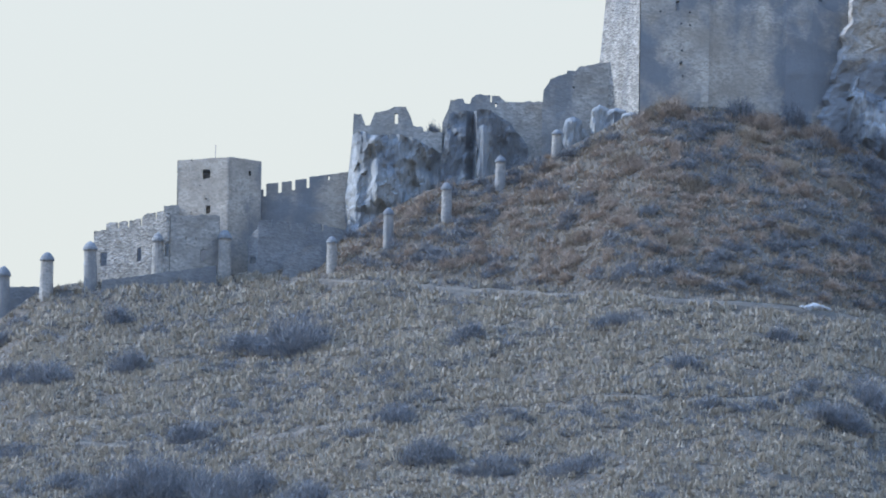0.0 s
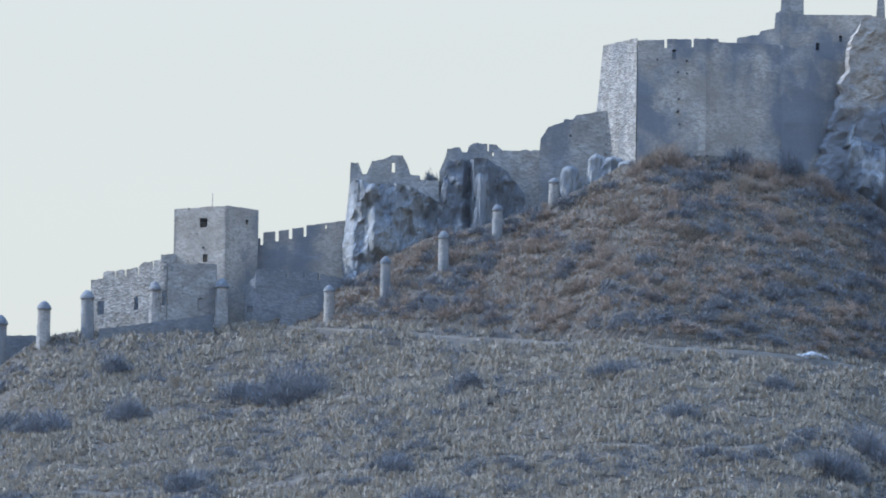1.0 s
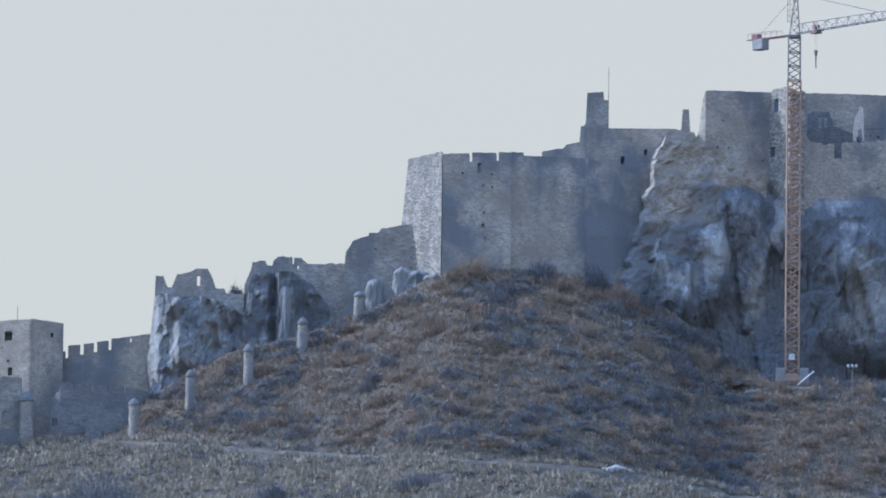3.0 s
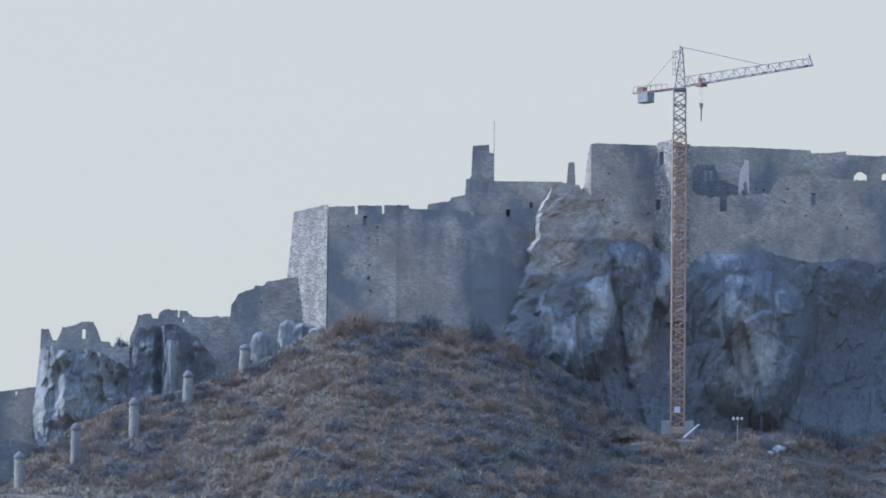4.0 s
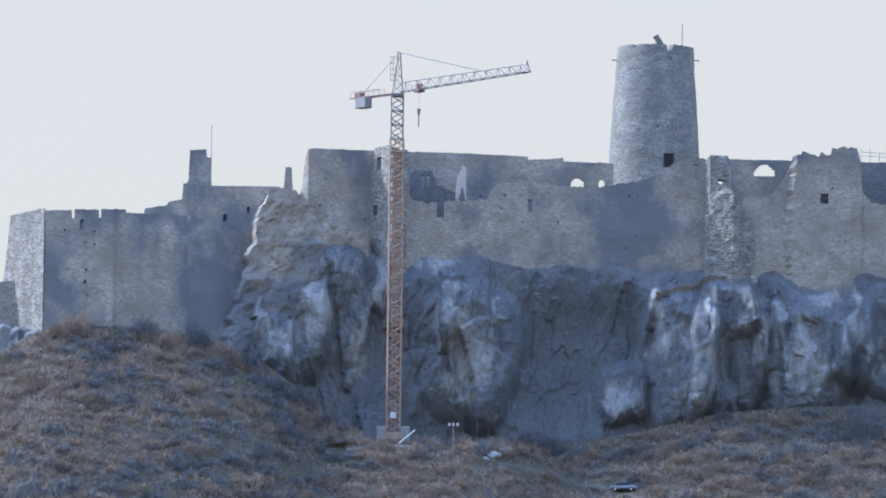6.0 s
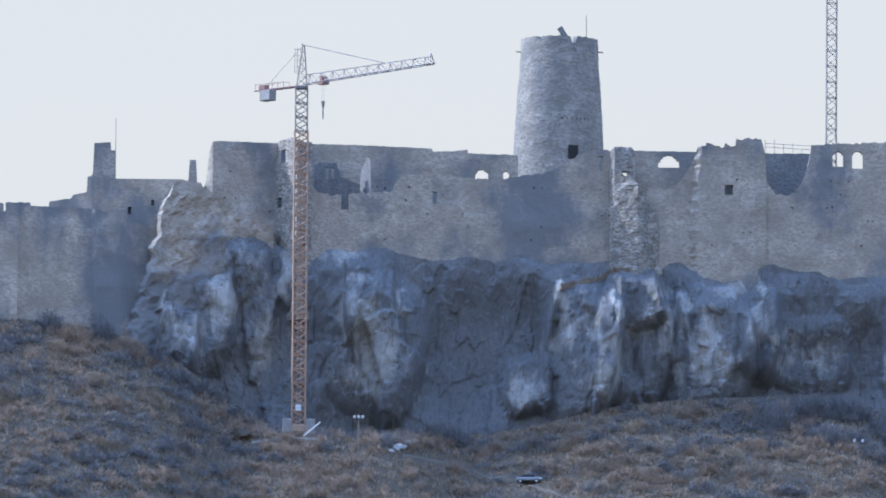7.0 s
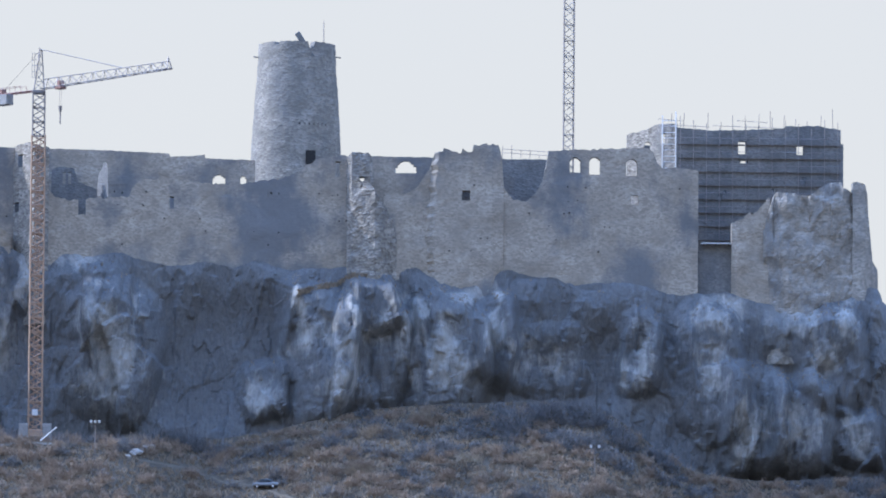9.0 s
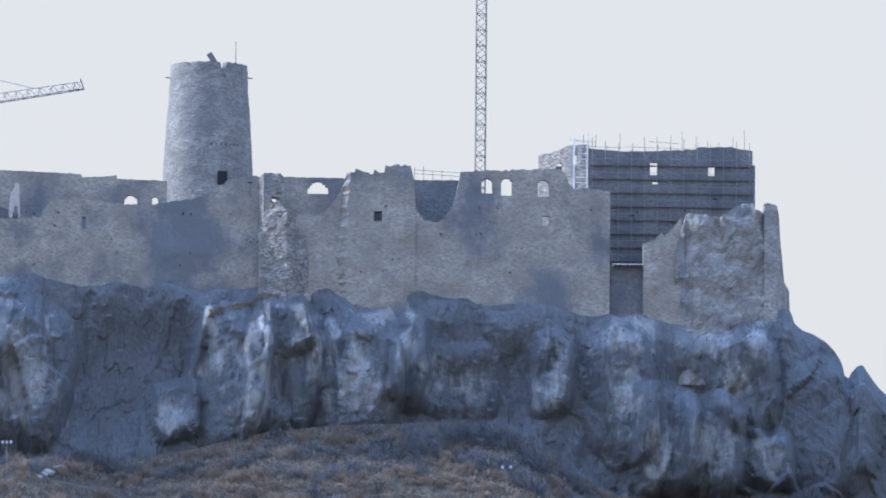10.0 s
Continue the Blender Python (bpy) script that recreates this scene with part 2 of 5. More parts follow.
# ---------------------------------------------------------------- builders
def thing(name, label, category, at, group="", kind=""):
    ob = new(name)
    ob.empty_display_size = 0.5
    ob.matrix_basis = Matrix.Translation(at)
    return tagged(ob, label, category, group, kind)


def part(name, data, mat, parent=None, label=""):
    """A bmesh or mesh, in place coordinates, as one object under parent."""
    if isinstance(data, bmesh.types.BMesh):
        me = bpy.data.meshes.new(name)
        data.to_mesh(me)
        data.free()
    else:
        me = data
    me.materials.clear()
    me.materials.append(mat)
    ob = new(name, me)
    if parent is not None:
        ob.parent = parent
        if parent.parent is None:
            ob.matrix_parent_inverse = parent.matrix_basis.inverted()
    return tagged(ob, label) if label else ob


def raw(name, verts, faces):
    me = bpy.data.meshes.new(name)
    me.from_pydata(verts, [], faces)
    me.update()
    return me


def box(bm, x0, x1, y0, y1, z0, z1, bevel=0.0):
    vs = [bm.verts.new(p) for p in ((x0, y0, z0), (x1, y0, z0), (x1, y1, z0), (x0, y1, z0), (x0, y0, z1), (x1, y0, z1), (x1, y1, z1), (x0, y1, z1))]
    fs = [bm.faces.new([vs[i] for i in f]) for f in ((3, 2, 1, 0), (4, 5, 6, 7), (0, 1, 5, 4), (1, 2, 6, 5), (2, 3, 7, 6), (3, 0, 4, 7))]
    if bevel:
        bmesh.ops.bevel(bm, geom=list({e for f in fs for e in f.edges}), offset=bevel, segments=1, affect="EDGES")
    return bm


def bar(bm, a, b, r, r2=None, sides=4):
    """A straight rod from a to b."""
    a, b = Vector(a), Vector(b)
    axis = (b - a).normalized()
    u = axis.orthogonal().normalized()
    v = axis.cross(u)
    r2 = r if r2 is None else r2
    ring = []
    for c, rad in ((a, r), (b, r2)):
        ring.append([bm.verts.new(c + rad * (math.cos(k * math.tau / sides + 0.785) * u + math.sin(k * math.tau / sides + 0.785) * v)) for k in range(sides)])
    for k in range(sides):
        bm.faces.new((ring[0][k], ring[0][(k + 1) % sides], ring[1][(k + 1) % sides], ring[1][k]))
    bm.faces.new(ring[0][::-1])
    bm.faces.new(ring[1])
    return bm


def rods(name, pairs, r, mat, parent, label="", sides=4):
    bm = bmesh.new()
    for a, b in pairs:
        bar(bm, a, b, r, sides=sides)
    return part(name, bm, mat, parent, label)


def wall_mesh(name, top, bottom, y, thick, holes=(), relief=0.10, size=4.0, step=0.45, jag=0.14, batter=0.0, seed=0, rock=0.0, ribs=3.5, patch=0.045, lean=0.0):
    """A standing mass. top, bottom: level along x (two points at one x make a step); y: its front line; holes: (x0, z0, x1, z1, arched).
    relief, size: roughness of the face; lean: how far the starting end shifts outwards per metre below the top; rock: depth of the ribs and clefts of natural stone; batter: how far the foot stands forward per metre."""
    bottom = [(top[0][0], bottom), (top[-1][0], bottom)] if isinstance(bottom, (int, float)) else bottom
    y = [(top[0][0], y), (top[-1][0], y)] if isinstance(y, (int, float)) else y
    extra = [p[0] for p in y[1:-1]]
    zextra = []
    for x0, z0, x1, z1, arched in holes:
        n = 6 if arched else 1
        extra += [x0 + (x1 - x0) * k / n for k in range(n + 1)]
        zextra += [z0, z1] + ([z1 - (x1 - x0) * 0.5 * k / 4 for k in range(1, 5)] if arched else [])
    cols = []
    for k, ((xa, za), (xb, zb)) in enumerate(zip(top, top[1:])):
        cols.append((xa, za))
        if xb - xa < 0.02:
            continue
        steep = abs(lookup(y, xb - 0.01) - lookup(y, xa + 0.01)) / (xb - xa)
        n = max(1, math.ceil((xb - xa) * min(3.0, 1 + 0.6 * steep) / step))
        inner = sorted({xa + (xb - xa) * j / n for j in range(1, n)} | {e for e in extra if xa + 0.02 < e < xb - 0.02})
        for x in inner:
            cols.append((x, za + (zb - za) * (x - xa) / (xb - xa) + jag * float(vnoise(x * 1.7, 3.3, seed) + 0.6 * vnoise(x * 4.1, 1.3, seed + 5))))
    cols.append(top[-1])
    X, T = np.array([c[0] for c in cols]), np.array([c[1] for c in cols])
    B = lookup(bottom, X)
    zmin, zmax = B.min(), T.max()
    n = max(1, math.ceil((zmax - zmin) / step))
    Z = np.array(sorted({round(zmin + (zmax - zmin) * k / n, 3) for k in range(n + 1)} | {round(float(z), 3) for z in zextra}))
    I, K = len(X), len(Z)
    XX = np.repeat(X[:, None], K, 1)
    ZZ = np.clip(np.repeat(Z[None, :], I, 0), B[:, None], T[:, None])
    plan = lookup(y, X)[:, None]
    XS = XX - (lean * (zmax - ZZ) + (0.5 * vnoise(ZZ / 1.7, 0 * ZZ, seed + 33) + 0.3 * vnoise(ZZ / 0.6, 0 * ZZ, seed + 34) if lean else 0)) * np.clip((X[-1] - X) / (X[-1] - X[0]), 0, 1)[:, None]
    face = plan - batter * (zmax - ZZ) - relief * (fbm(XX / size, ZZ / size, seed, 4) + 0.5)
    face = face - patch * slabs(XX / 3.6 + 0.25 * fbm(XX / 2, ZZ / 2, seed + 8, 3), ZZ / 2.6, seed + 80) - 0.45 * patch * slabs(XX / 1.0, ZZ / 0.8, seed + 90) - 0.25 * patch * slabs(XX / 7.0, ZZ / 1.3, seed + 95)
    if rock:
        warp = 2.0 * fbm(XX / 7, ZZ / 7, seed + 31, 3)
        face = face - rock * (0.45 * ridged((XX + warp) / ribs / 2, ZZ / ribs / 5, seed + 40, 4) + 0.45 * fbm(XX / ribs, ZZ / ribs / 1.6, seed + 50, 4)
                              + 0.45 * slabs((XX + 0.5 * warp) / ribs, ZZ / ribs / 2, seed + 60) + 0.18 * slabs((XX + 0.3 * warp) / 1.3, ZZ / 2.6, seed + 70) + 0.22 * ridged((XX + warp) / 2.2, ZZ / 4.0, seed + 75, 3))
    if rock or patch < 0.1:
        p = np.pad(face, 1, mode="edge")
        face = 0.4 * face + 0.15 * (p[:-2, 1:-1] + p[2:, 1:-1] + p[1:-1, :-2] + p[1:-1, 2:])
    if rock:
        face = face - rock * (0.16 * slabs(XX / 0.9, ZZ / 2.0, seed + 110) + 0.22 * ridged(XX / 1.8, ZZ / 5.0, seed + 120, 3))
    rear = np.maximum(plan + thick + 0 * ZZ, face + 0.15)
    verts = np.concatenate([np.stack([XS, face, ZZ], -1).reshape(-1, 3), np.stack([XS, rear, ZZ], -1).reshape(-1, 3)])
    ok = np.zeros((I - 1, K - 1), bool)
    for i in range(I - 1):
        if X[i + 1] - X[i] < 0.02:
            continue
        ok[i] = (Z[:-1] < max(T[i], T[i + 1]) - 1e-3) & (Z[1:] > min(B[i], B[i + 1]) + 1e-3)
        cx = (X[i] + X[i + 1]) / 2
        for x0, z0, x1, z1, arched in holes:
            if x0 < cx < x1:
                high = z1
                if arched:
                    half = (x1 - x0) / 2
                    high = z1 - half + half * math.sqrt(max(0, 1 - ((cx - x0 - half) / half) ** 2))
                cz = (Z[:-1] + Z[1:]) / 2
                ok[i] &= ~((cz > z0) & (cz < high))
    base = I * K
    faces = []
    for i, k in zip(*np.nonzero(ok)):
        a, b, c, d = i * K + k, (i + 1) * K + k, (i + 1) * K + k + 1, i * K + k + 1
        faces.append((a, b, c, d))
        faces.append((base + d, base + c, base + b, base + a))
        if i == 0 or not ok[i - 1, k]:
            faces.append((a, d, base + d, base + a))
        if i == I - 2 or not ok[i + 1, k]:
            faces.append((c, b, base + b, base + c))
        if k == 0 or not ok[i, k - 1]:
            faces.append((b, a, base + a, base + b))
        if k == K - 2 or not ok[i, k + 1]:
            faces.append((d, c, base + c, base + d))
    me = raw(name, verts.tolist(), [tuple(int(v) for v in f) for f in faces])
    me.validate()
    return me


def wall(name, parent, mat, top, bottom, y, thick, label="", **how):
    return part(name, wall_mesh(name, top, bottom, y, thick, **how), mat, parent, label)


# ---------------------------------------------------------------- land
def graded(fine0, fine1, step, far):
    xs = list(np.arange(fine0, fine1 + 1e-6, step))
    d, a, b = step, fine0, fine1
    while a > -far or b < far:
        d *= 1.25
        a, b = a - d, b + d
        xs = [max(a, -far)] + xs + [min(b, far)]
    return np.array(sorted(set(round(float(v), 3) for v in xs)))


GX, GY = graded(-172, 172, 0.9, 4200), graded(-205, 12, 0.75, 4200)
XX, YY = np.meshgrid(GX, GY, indexing="ij")
ZZ = ground_z(XX, YY)
nx, ny = XX.shape
idx = (np.arange(nx - 1)[:, None] * ny + np.arange(ny - 1)[None, :]).reshape(-1)
land = raw("ground", np.stack([XX, YY, ZZ], -1).reshape(-1, 3).tolist(), np.stack([idx, idx + ny, idx + ny + 1, idx + 1], -1).tolist())
ground = part("ground", land, GROUND)
tagged(ground, "dry brown hillside turf rising from the valley to the castle", "hillside", kind="structure")


def strip(name, line, width, mat, label, category, lift=0.10):
    """A track laid on the land along (x, y) points."""
    xs = np.linspace(line[0][0], line[-1][0], int(abs(line[-1][0] - line[0][0]) / 0.8))
    ys = np.interp(xs, [p[0] for p in line], [p[1] for p in line])
    ys = ys + 0.5 * fbm(xs / 9, ys / 9, 71, 3)
    verts, faces = [], []
    for j, (x, y) in enumerate(zip(xs, ys)):
        w = width * (1 + 0.45 * float(vnoise(x / 3.1, 7.7, 12)))
        for k in range(5):
            v = (k - 2) / 2
            yy = y + v * w / 2
            verts.append((float(x), float(yy), float(ground_z(x, yy)) + lift - 0.22 * abs(v) ** 3))
        if j:
            for k in range(4):
                a = (j - 1) * 5 + k
                faces.append((a, a + 5, a + 6, a + 1))
    ob = part(name, raw(name, verts, faces), mat)
    return tagged(ob, label, category, kind="structure")


MAIN_PATH = [(-111.27, -10.75), (-108.96, -12.5), (-98.43, -25.75), (-86.6, -38.75), (-74.93, -44), (-63.69, -52.5), (-48.03, -64.75), (-33.37, -62.75), (-24.55, -61.25), (-13.51, -57), (-4.83, -55.75), (10.11, -61.25)]
LOW_PATH = [(-148.07, -93.25), (-130.67, -98.25), (-115.43, -101), (-101.05, -105.5), (-86.59, -113), (-74.62, -110.25), (-61.05, -113.75), (-46.41, -117.75), (-32.09, -114.75), (-13.07, -86.25), (0, -79.75)]
ROAD = [(-4.93, -23.75), (0, -26), (6.69, -25.75), (12.8, -25.75), (19.3, -24.75), (23.68, -21.75), (28.38, -18), (35.51, -22.5), (39.97, -25.25), (49.6, -35.5), (58.45, -42.5)]
strip("footpath", MAIN_PATH, 1.3, TRACK, "pale trodden earth path across the dry slope", "path")
strip("footpath", LOW_PATH, 1.1, TRACK, "faint pale grassy path lower on the slope", "path")
strip("road", ROAD[4:], 0.9, TRACK, "pale gravel track winding down from the crane site", "track")


# ---------------------------------------------------------------- great cliff
CLIFF_TOP = [(-24, 152), (-22.5, 157), (-20.5, 167), (-17, 172), (-11, 172), (-1, 168), (4, 166.5), (12, 167), (20, 167), (30, 166.5), (42, 165), (52, 165), (58, 165), (70, 163.5), (80, 163.5), (100, 163), (110, 162), (116, 161.5), (121, 160), (128, 159.5), (134, 161), (138, 163), (139.4, 162.5), (140, 160.5), (141.3, 159.3), (143, 158.7), (145.2, 157.4), (146.5, 156), (147.8, 154), (148.1, 152), (149, 151.5), (149.8, 152.5), (150.2, 153.6), (151.2, 153.8), (152, 152.5), (153.5, 150.4), (156, 148), (162, 141), (172, 130)]
# bosses of rock: x, z, half width, half height, how far they stand out
BOSSES = [(-15, 154, 7.0, 9, 4.5), (-18.5, 150, 4.5, 7, 3.5), (-10, 166, 6, 9, 1.0), (-6, 157, 3.5, 8, 2.0), (1.4, 163, 3.0, 7, 1.5), (14.8, 150, 7.5, 11, 5.0), (9, 159, 6, 7, 2.0),
          (38.9, 144.5, 3.2, 4.6, 3.5), (47, 150, 6.5, 12, 6.5), (56.5, 152, 5.0, 12, 5.5), (57, 159.5, 4.2, 5, 3.0), (68, 150.5, 6.6, 11, 5.5), (77.2, 152.3, 3.4, 8, 4.5), (84.5, 151, 6.5, 6.5, 2.5),
          (100.1, 150.4, 4.0, 7.5, 4.0), (111.3, 149, 4.8, 11, 4.5), (118.1, 140.5, 5.2, 9, 6.0), (126.2, 140, 5.5, 8, 6.0), (126, 160, 8, 10, 3.0), (131, 151, 6, 8, 4.0), (136, 139, 4, 5, 5.0), (145, 143, 8, 10, 4.0)]
# pale patches, mostly on bosses; hollows stay shade-dark in colour: x, z, half width, half height
PALE_FACES = [(-14.5, 152.5, 3.6, 3.6), (-18.5, 155, 1.8, 3), (-9, 160, 4.5, 8), (1.4, 164, 2.2, 5), (9.4, 167, 4, 2.5), (14.8, 150, 5.6, 8.2), (12.5, 157, 3.5, 4), (-2, 152, 2.5, 5), (38.9, 144.7, 2.3, 3.4), (47, 152.6, 5.0, 3.6), (45.5, 157, 1.5, 4),
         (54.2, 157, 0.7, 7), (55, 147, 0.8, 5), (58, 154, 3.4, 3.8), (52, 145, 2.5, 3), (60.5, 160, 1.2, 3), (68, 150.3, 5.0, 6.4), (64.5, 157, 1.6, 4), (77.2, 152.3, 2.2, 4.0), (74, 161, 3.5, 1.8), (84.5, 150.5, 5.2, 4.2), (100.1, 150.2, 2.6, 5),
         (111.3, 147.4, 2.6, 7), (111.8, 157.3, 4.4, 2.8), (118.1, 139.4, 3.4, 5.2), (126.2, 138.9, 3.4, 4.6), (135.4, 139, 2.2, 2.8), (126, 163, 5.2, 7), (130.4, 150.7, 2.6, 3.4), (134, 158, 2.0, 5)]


def cliff_face(x, z):
    wx, wz = 2.6 * fbm(x / 7, z / 14, 131, 3), 3.2 * fbm(x / 7, z / 14, 137, 3)
    y = -1.9 - 0.02 * np.maximum(166 - z, 0)
    y = y - 1.3 * ridged((x + wx) / 15, z / 40, 140, 4) - 0.9 * fbm(x / 6, z / 12, 150, 4)
    y = y - 1.2 * slabs((x + 0.6 * wx) / 5.0, (z + 0.9 * wz) / 15.0, 170) - 0.45 * ridged((x + 0.2 * wx) / 4.0, z / 30, 175, 3) - 0.4 * slabs((x + 0.4 * wx) / 2.3, (z + 0.4 * wz) / 6.0, 180) - 0.14 * slabs(x / 1.0, z / 1.7, 190) - 0.16 * fbm(x / 0.8, z / 0.9, 195, 2)
    for bx, bz, hw, hh, out in BOSSES:
        lean = (x - bx + wx) / hw
        r = np.where(lean < 0, 1.0, 0.8) * np.abs(lean) ** 3 + np.abs((z - bz + wz) / hh) ** 3
        y = y - out * (0.8 + 0.3 * lean) * np.clip(1.35 - r, 0, 1) ** 0.8
    edge = np.clip((lookup(CLIFF_TOP, x) - z) / 3.6, 0, 1) ** 0.7
    hollow = np.exp(-np.abs((x - 31 + 1.3 * wx) / 10.5) ** 3 - np.abs((z - 150 + wz) / 10.5) ** 3) + np.exp(-np.abs((x - 91 + 1.3 * wx) / 7.5) ** 3 - np.abs((z - 148 + wz) / 8) ** 3)
    y, limit = y + 4.0 * hollow, -1.5 + 2.2 * hollow
    y = limit - np.log1p(np.exp(-1.2 * np.clip(y - limit, -40, 40))) / 1.2
    return -1.5 + (y + 1.5) * edge


cx = np.arange(-22.4, 172.01, 0.36)
ct = lookup(CLIFF_TOP, cx) + (0.4 + 2.2 * bump(cx, -8, 116, 8)) * fbm(cx / 8.0, cx * 0, 160, 5)
cb = np.minimum(ground_z(cx, cx * 0 - 12) - 6, ct - 3)
rows = 118
f = np.linspace(0, 1, rows)[None, :]
CZ = cb[:, None] + (ct - cb)[:, None] * f
CX = np.repeat(cx[:, None], rows, 1)
CY = cliff_face(CX, CZ)


def worn(a, times):
    """Edges rounded off by weather."""
    for _ in range(times):
        p = np.pad(a, 1, mode="edge")
        a = 0.4 * a + 0.15 * (p[:-2, 1:-1] + p[2:, 1:-1] + p[1:-1, :-2] + p[1:-1, 2:])
    return a


CY = worn(CY, 1)
# sharp upright ribs: x, z, half width, half height, how far they stand out, lean
for bx, bz, w, hh, out, tilt in [(54.2, 154, 0.9, 10, 1.7, 0.06), (43.6, 156, 1.1, 6, 1.5, 0.2), (64.6, 158, 1.0, 6, 1.5, -0.12), (65.6, 148, 0.8, 6, 1.3, 0.0), (75.0, 151, 0.8, 7, 1.3, 0.05), (98.0, 152, 0.9, 7, 1.3, 0.1), (109, 150, 0.9, 9, 1.5, -0.1),
                                 (115, 143, 0.9, 8, 1.4, 0.05), (122.3, 141, 0.9, 8, 1.4, 0.0), (60.4, 160, 0.8, 4, 1.2, -0.1), (11.5, 152, 0.9, 8, 1.3, -0.15), (-19.5, 154, 0.8, 6, 1.2, 0.2), (130.5, 158, 0.9, 9, 1.3, 0.0), (50.0, 148, 0.7, 5, 1.0, 0.0)]:
    off = np.abs(CX - bx - tilt * (CZ - bz) + 0.7 * fbm(CX / 3, CZ / 5, 261, 3)) / w
    CY = CY - out * np.clip(1 - off, 0, 1) * np.clip(1.4 - 1.4 * np.abs(CZ - bz) / hh, 0, 1)
CY = CY - np.clip((ct[:, None] - CZ) / 1.4, 0, 1) * (0.22 * fbm(CX / 1.6, CZ / 2.6, 271, 4) + 0.2 * slabs((CX + 0.4 * fbm(CX / 3, CZ / 3, 275, 2)) / 1.5, CZ / 4.0, 281))
back_top = np.stack([cx, cx * 0 + 7, ct], -1)
verts = np.concatenate([np.stack([CX, CY, CZ], -1).reshape(-1, 3), back_top, np.stack([cx, cx * 0 + 7, cb], -1)])
n = len(cx)
faces = []
for i in range(n - 1):
    for k in range(rows - 1):
        a = i * rows + k
        faces.append((a, a + rows, a + rows + 1, a + 1))
    a = i * rows + rows - 1
    faces.append((a, a + rows, n * rows + i + 1, n * rows + i))
    faces.append((n * rows + i, n * rows + i + 1, n * rows + n + i + 1, n * rows + n + i))
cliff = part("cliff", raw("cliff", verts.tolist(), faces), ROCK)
# paleness per vertex: bosses coloured as lit, hollows as shaded
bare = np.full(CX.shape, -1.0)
for bx, bz, hw, hh in PALE_FACES:
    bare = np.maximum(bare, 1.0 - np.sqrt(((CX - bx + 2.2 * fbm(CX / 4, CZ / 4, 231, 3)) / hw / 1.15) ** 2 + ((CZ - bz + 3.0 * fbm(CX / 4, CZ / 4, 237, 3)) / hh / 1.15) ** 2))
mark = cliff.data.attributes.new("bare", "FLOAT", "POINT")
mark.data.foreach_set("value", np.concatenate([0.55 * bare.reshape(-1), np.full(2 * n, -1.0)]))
tagged(cliff, "rugged grey limestone cliff with pale ribs beneath the castle", "cliff", kind="structure")

# ---------------------------------------------------------------- lower ward: pillars, gatehouse, walls
PILLARS = [(-156.43, -7, 1.23), (-149.09, -10, 1.04), (-141.95, -9.75, 1.08), (-131.02, -9.75, 1.22), (-120.4, -9.5, 1.16), (-102.62, -15.5, 0.81), (-93.39, -19.25, 0.88), (-84.17, -18, 0.90), (-75.86, -13.75, 0.79), (-67.01, -9.5, 0.64)]


def pillar():
    ob = thing("stone_pillar", "round rubble stone pillar with conical cap on the slope", "pillar", (0, 0, 0), "row of stone pillars")
    rings, sides = [], 14
    prof = [(1.08 - 0.012 * j, -1.5 + 0.5 * j) for j in range(15)]
    verts, faces = [], []
    for j, (r, z) in enumerate(prof):
        for k in range(sides):
            a = k * math.tau / sides
            rr = r * (1 + 0.05 * float(vnoise(k * 1.3, j * 0.9, 5)))
            verts.append((rr * math.cos(a), rr * math.sin(a), z))
    for j in range(len(prof) - 1):
        for k in range(sides):
            a, b = j * sides + k, j * sides + (k + 1) % sides
            faces.append((a, b, b + sides, a + sides))
    part("shaft", raw("shaft", verts, faces), MASONRY, ob)
    cap = [(1.08, 5.46), (1.1, 5.65), (0.95, 6.05), (0.62, 6.5), (0.25, 6.75), (0.02, 6.8)]
    verts, faces = [], []
    for j, (r, z) in enumerate(cap):
        for k in range(sides):
            a = k * math.tau / sides
            verts.append((r * math.cos(a), r * math.sin(a), z + 0.04 * float(vnoise(k * 1.1, j, 9))))
    for j in range(len(cap) - 1):
        for k in range(sides):
            a, b = j * sides + k, j * sides + (k + 1) % sides
            faces.append((a, b, b + sides, a + sides))
    faces.append(tuple(range(sides))[::-1])
    part("cap", raw("cap", verts, faces), DARKWALL, ob, "weathered conical stone cap")
    return ob


first = pillar()
stand = []
for k, (x, y, s) in enumerate(PILLARS):
    m = pose(x, y, float(ground_z(x, y)), 1.2 * math.sin(k * 2.1), 1.0 * math.cos(k * 1.3), 37 * k) @ Matrix.Diagonal((*(2 * (1.1 if x < -110 else 0.85,)), s, 1))
    stand.append(m)
for m in stand[1:]:
    copy_thing(first, m)
first.matrix_basis = stand[0]

far = thing("curtain_wall", "low dark stone curtain wall on the hill's edge", "wall", (-155, -2, 121))
wall("wall", far, DARKWALL, [(-171.79, 123.05), (-159.8, 124.65), (-147.82, 124.65), (-141.83, 125.45)], 110, -2, 1.2, seed=3)

